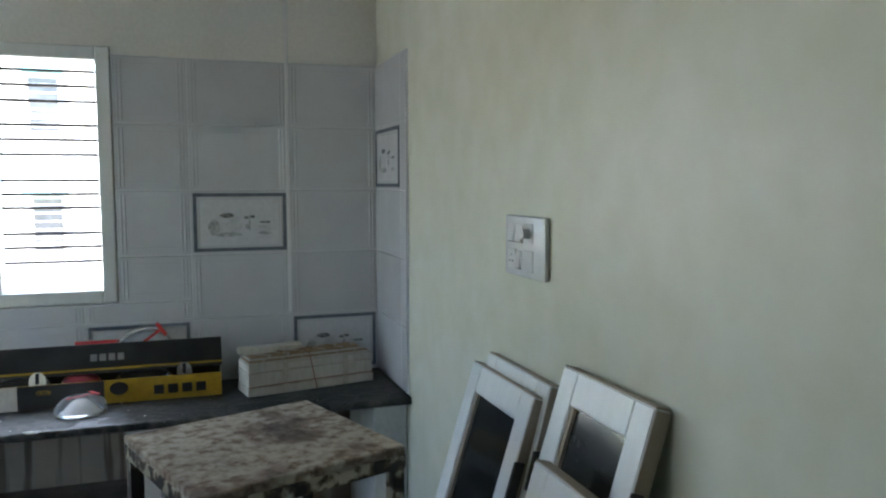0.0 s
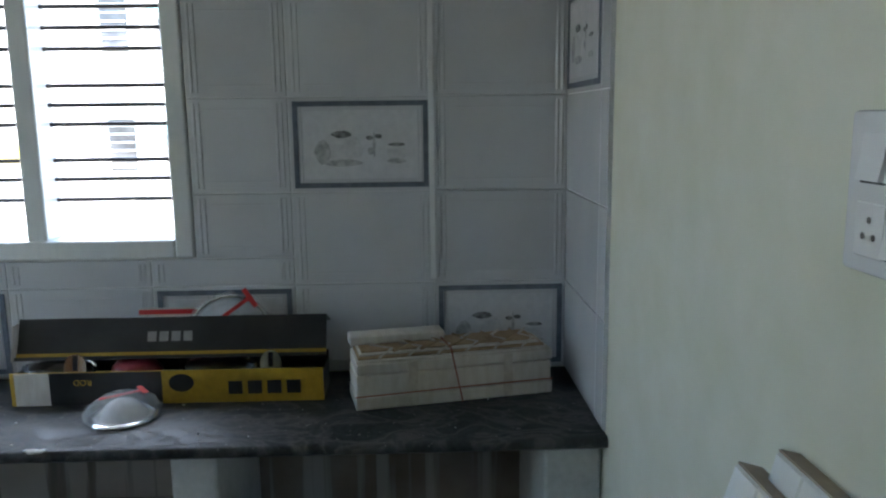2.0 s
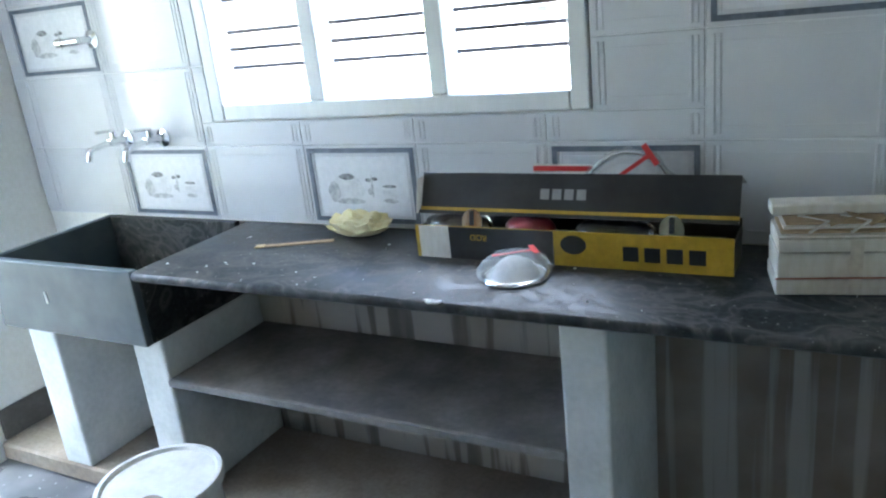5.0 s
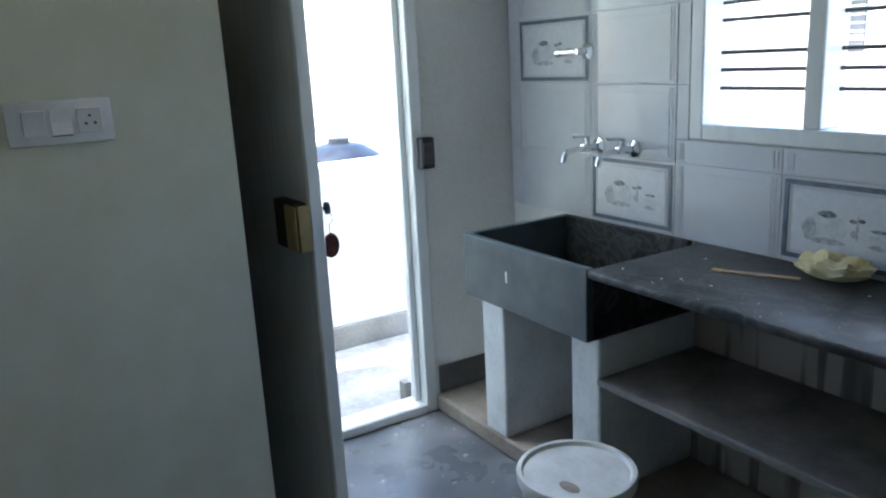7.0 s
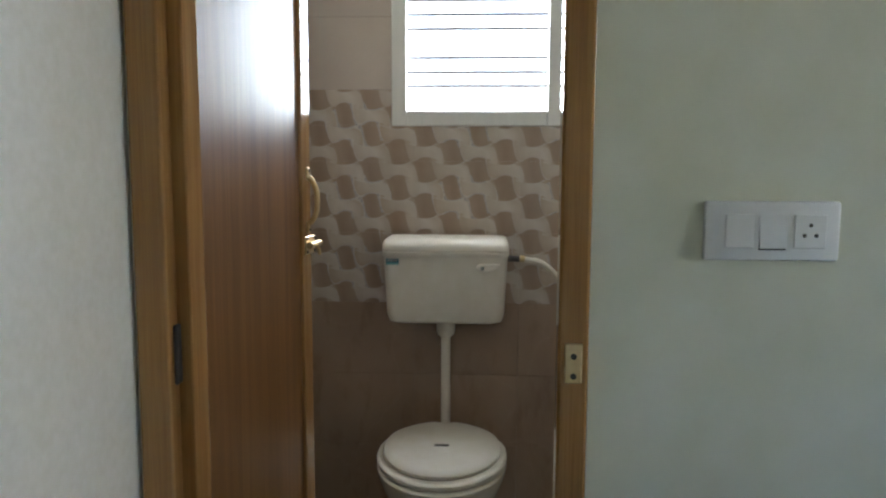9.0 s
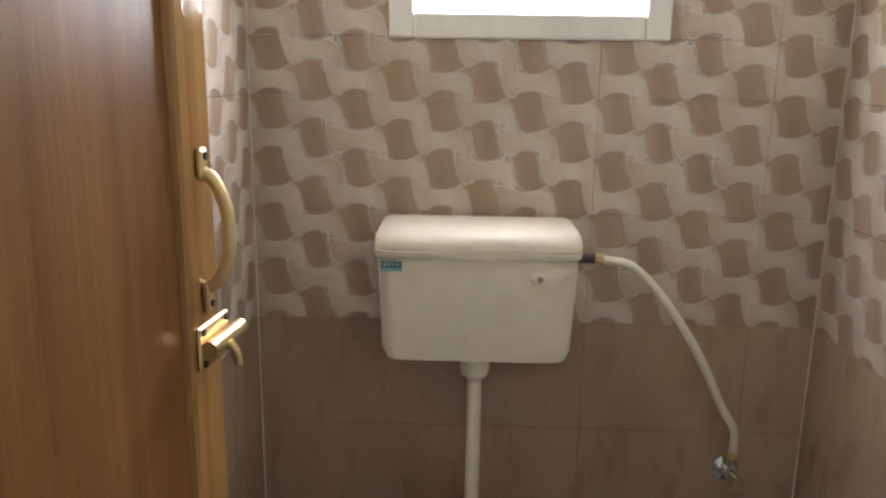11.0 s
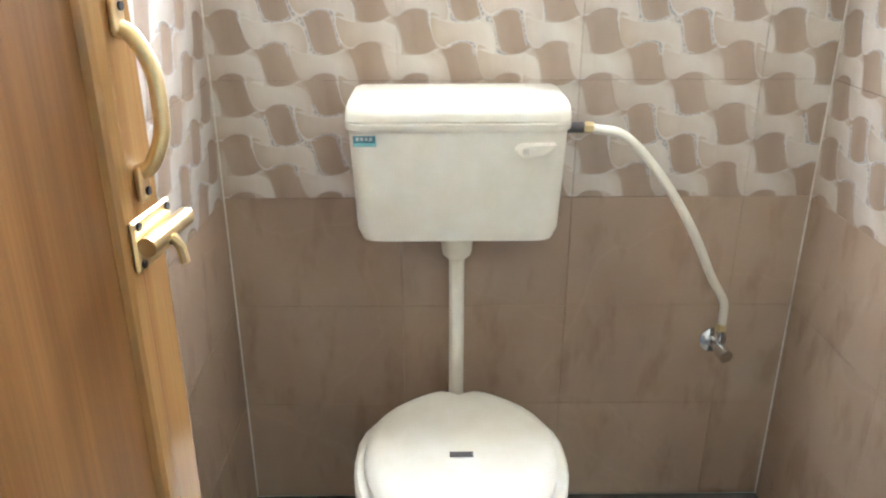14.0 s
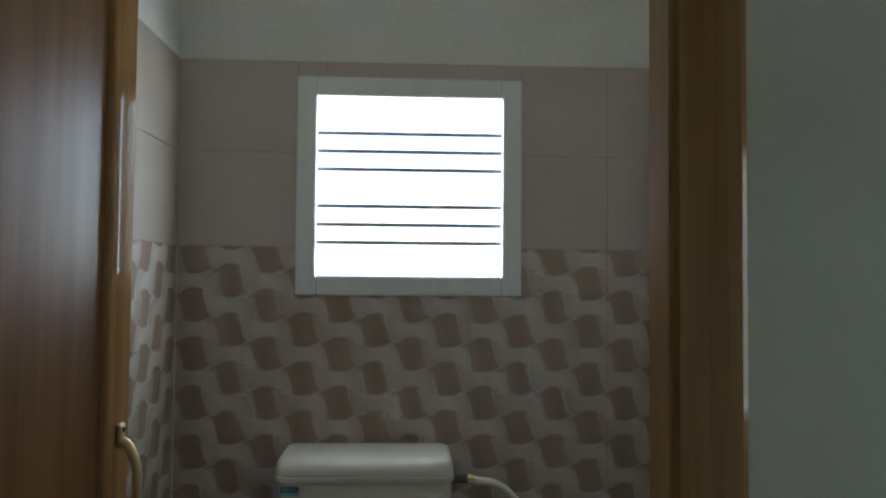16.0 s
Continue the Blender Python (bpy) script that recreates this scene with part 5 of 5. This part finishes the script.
def kitchen_tiles():
    wall = bpy.data.objects["wall_window"]
    xs = [-1.996, -1.925, -1.49, -1.075, -0.67, -0.265, 0.135, 0.535, 0.928, 1.305]
    zs = [0.874, 1.13, 1.39, 1.65, 1.91, 2.17]
    decorated = {(1, 2), (2, 0), (4, 0), (6, 0), (7, 2), (8, 0)}
    win = (-1.022, 0.262, 1.208, 2.202)
    j = 0.0018
    for rect in ((-1.996, 1.305, 0.872, 1.208), (-1.996, -1.022, 1.208, 2.172), (0.262, 1.305, 1.208, 2.172)):
        bed(wall, M["grout"], rect[0], rect[1], 2.653, 2.6599, rect[2], rect[3])
    for i, (x0, x1) in enumerate(zip(xs, xs[1:])):
        for k, (z0, z1) in enumerate(zip(zs, zs[1:])):
            rects = [(x0, x1, z0, z1)]
            if x1 > win[0] and x0 < win[1] and z1 > win[2]:
                rects = [(x0, x1, z0, min(z1, win[2])), (x0, min(x1, win[0]), max(z0, win[2]), z1), (max(x0, win[1]), x1, max(z0, win[2]), z1)]
            for a, b, c, d in rects:
                if b - a > 0.012 and d - c > 0.012:
                    t = lay(wall, M["ktile"], "x", ((a + b) / 2, 2.6585, (c + d) / 2), b - a - 2 * j, d - c - 2 * j)
                    if (i, k) in decorated and len(rects) == 1:
                        decor(t, b - a - 2 * j, d - c - 2 * j, put_front)
    part("joint_strip", box(B(), 0.918, 0.934, 2.643, 2.6485, 1.14, 2.62, 0.002), M["plastic"], wall, "smeared white cement joint")
    side = bpy.data.objects["wall_right"]
    bed(side, M["grout"], 1.3035, 1.3099, 2.18, 2.652, 0.872, 2.172)
    for k, (z0, z1) in enumerate(zip(zs, zs[1:])):
        for a, b in ((2.18, 2.252), (2.252, 2.648)):
            t = lay(side, M["ktile"], "-x", (1.3085, (a + b) / 2, (z0 + z1) / 2), b - a - 2 * j, z1 - z0 - 2 * j)
            if k == 3 and b > 2.5:
                decor(t, b - a - 2 * j, z1 - z0 - 2 * j, put_side)


def toilet_tiles():
    zs = [0.107, 0.407, 0.695, 0.98, 1.255, 1.53, 1.80, 2.07, 2.335]
    win = (0.0, 0.641, 1.667, 2.288)
    j = 0.0003
    back, left, right = (bpy.data.objects[n] for n in ("wall_toilet_back", "wall_toilet_left", "wall_toilet_side"))
    for y0, y1, z0, z1 in ((-0.342, 1.062, 0.106, win[2]), (-0.342, win[0], win[2], 2.336), (win[1], 1.062, win[2], 2.336), (win[0], win[1], win[3], 2.336)):
        bed(back, M["bath_grout"], -2.8259, -2.8195, y0, y1, z0, z1)
    bed(left, M["bath_grout"], -2.826, -1.206, -0.3459, -0.3395, 0.106, 2.336)
    bed(right, M["bath_grout"], -2.826, -1.206, 1.0595, 1.0659, 0.106, 2.336)
    for y0, y1, wall in ((-0.3368, -0.3325, left), (1.0525, 1.0568, right)):
        part("corner_joint", box(B(), -2.8152, -2.811, y0, y1, 0.107, 1.80), M["bath_grout"], wall, "pale cement joint in the corner")
    ys = [-0.337, 0.081, 0.488, 0.895, 1.057]
    xs = [-2.818, -2.41, -2.0, -1.59, -1.206]
    for k, (z0, z1) in enumerate(zip(zs, zs[1:])):
        kind = "marble" if k < 3 else "wave" if k < 6 else "beige"
        my = M["wave_y"] if kind == "wave" else M[kind]
        mx = M["wave_x"] if kind == "wave" else M[kind]
        for y0, y1 in zip(ys, ys[1:]):
            rects = [(y0, y1, z0, z1)]
            if y1 > win[0] and y0 < win[1] and z1 > win[2]:
                rects = [(y0, y1, z0, min(z1, win[2])), (y0, min(y1, win[0]), max(z0, win[2]), z1), (max(y0, win[1]), y1, max(z0, win[2]), z1), (max(y0, win[0]), min(y1, win[1]), max(z0, win[3]), z1)]
            for a, b, c, d in rects:
                if b - a > 0.012 and d - c > 0.012:
                    lay(back, my, "+x", (-2.8245, (a + b) / 2, (c + d) / 2), b - a - 2 * j, d - c - 2 * j)
        for x0, x1 in zip(xs, xs[1:]):
            lay(left, mx, "+y", ((x0 + x1) / 2, -0.3445, (z0 + z1) / 2), x1 - x0 - 2 * j, z1 - z0 - 2 * j)
            lay(right, mx, "x", ((x0 + x1) / 2, 1.0645, (z0 + z1) / 2), x1 - x0 - 2 * j, z1 - z0 - 2 * j)


kitchen_tiles()
toilet_tiles()
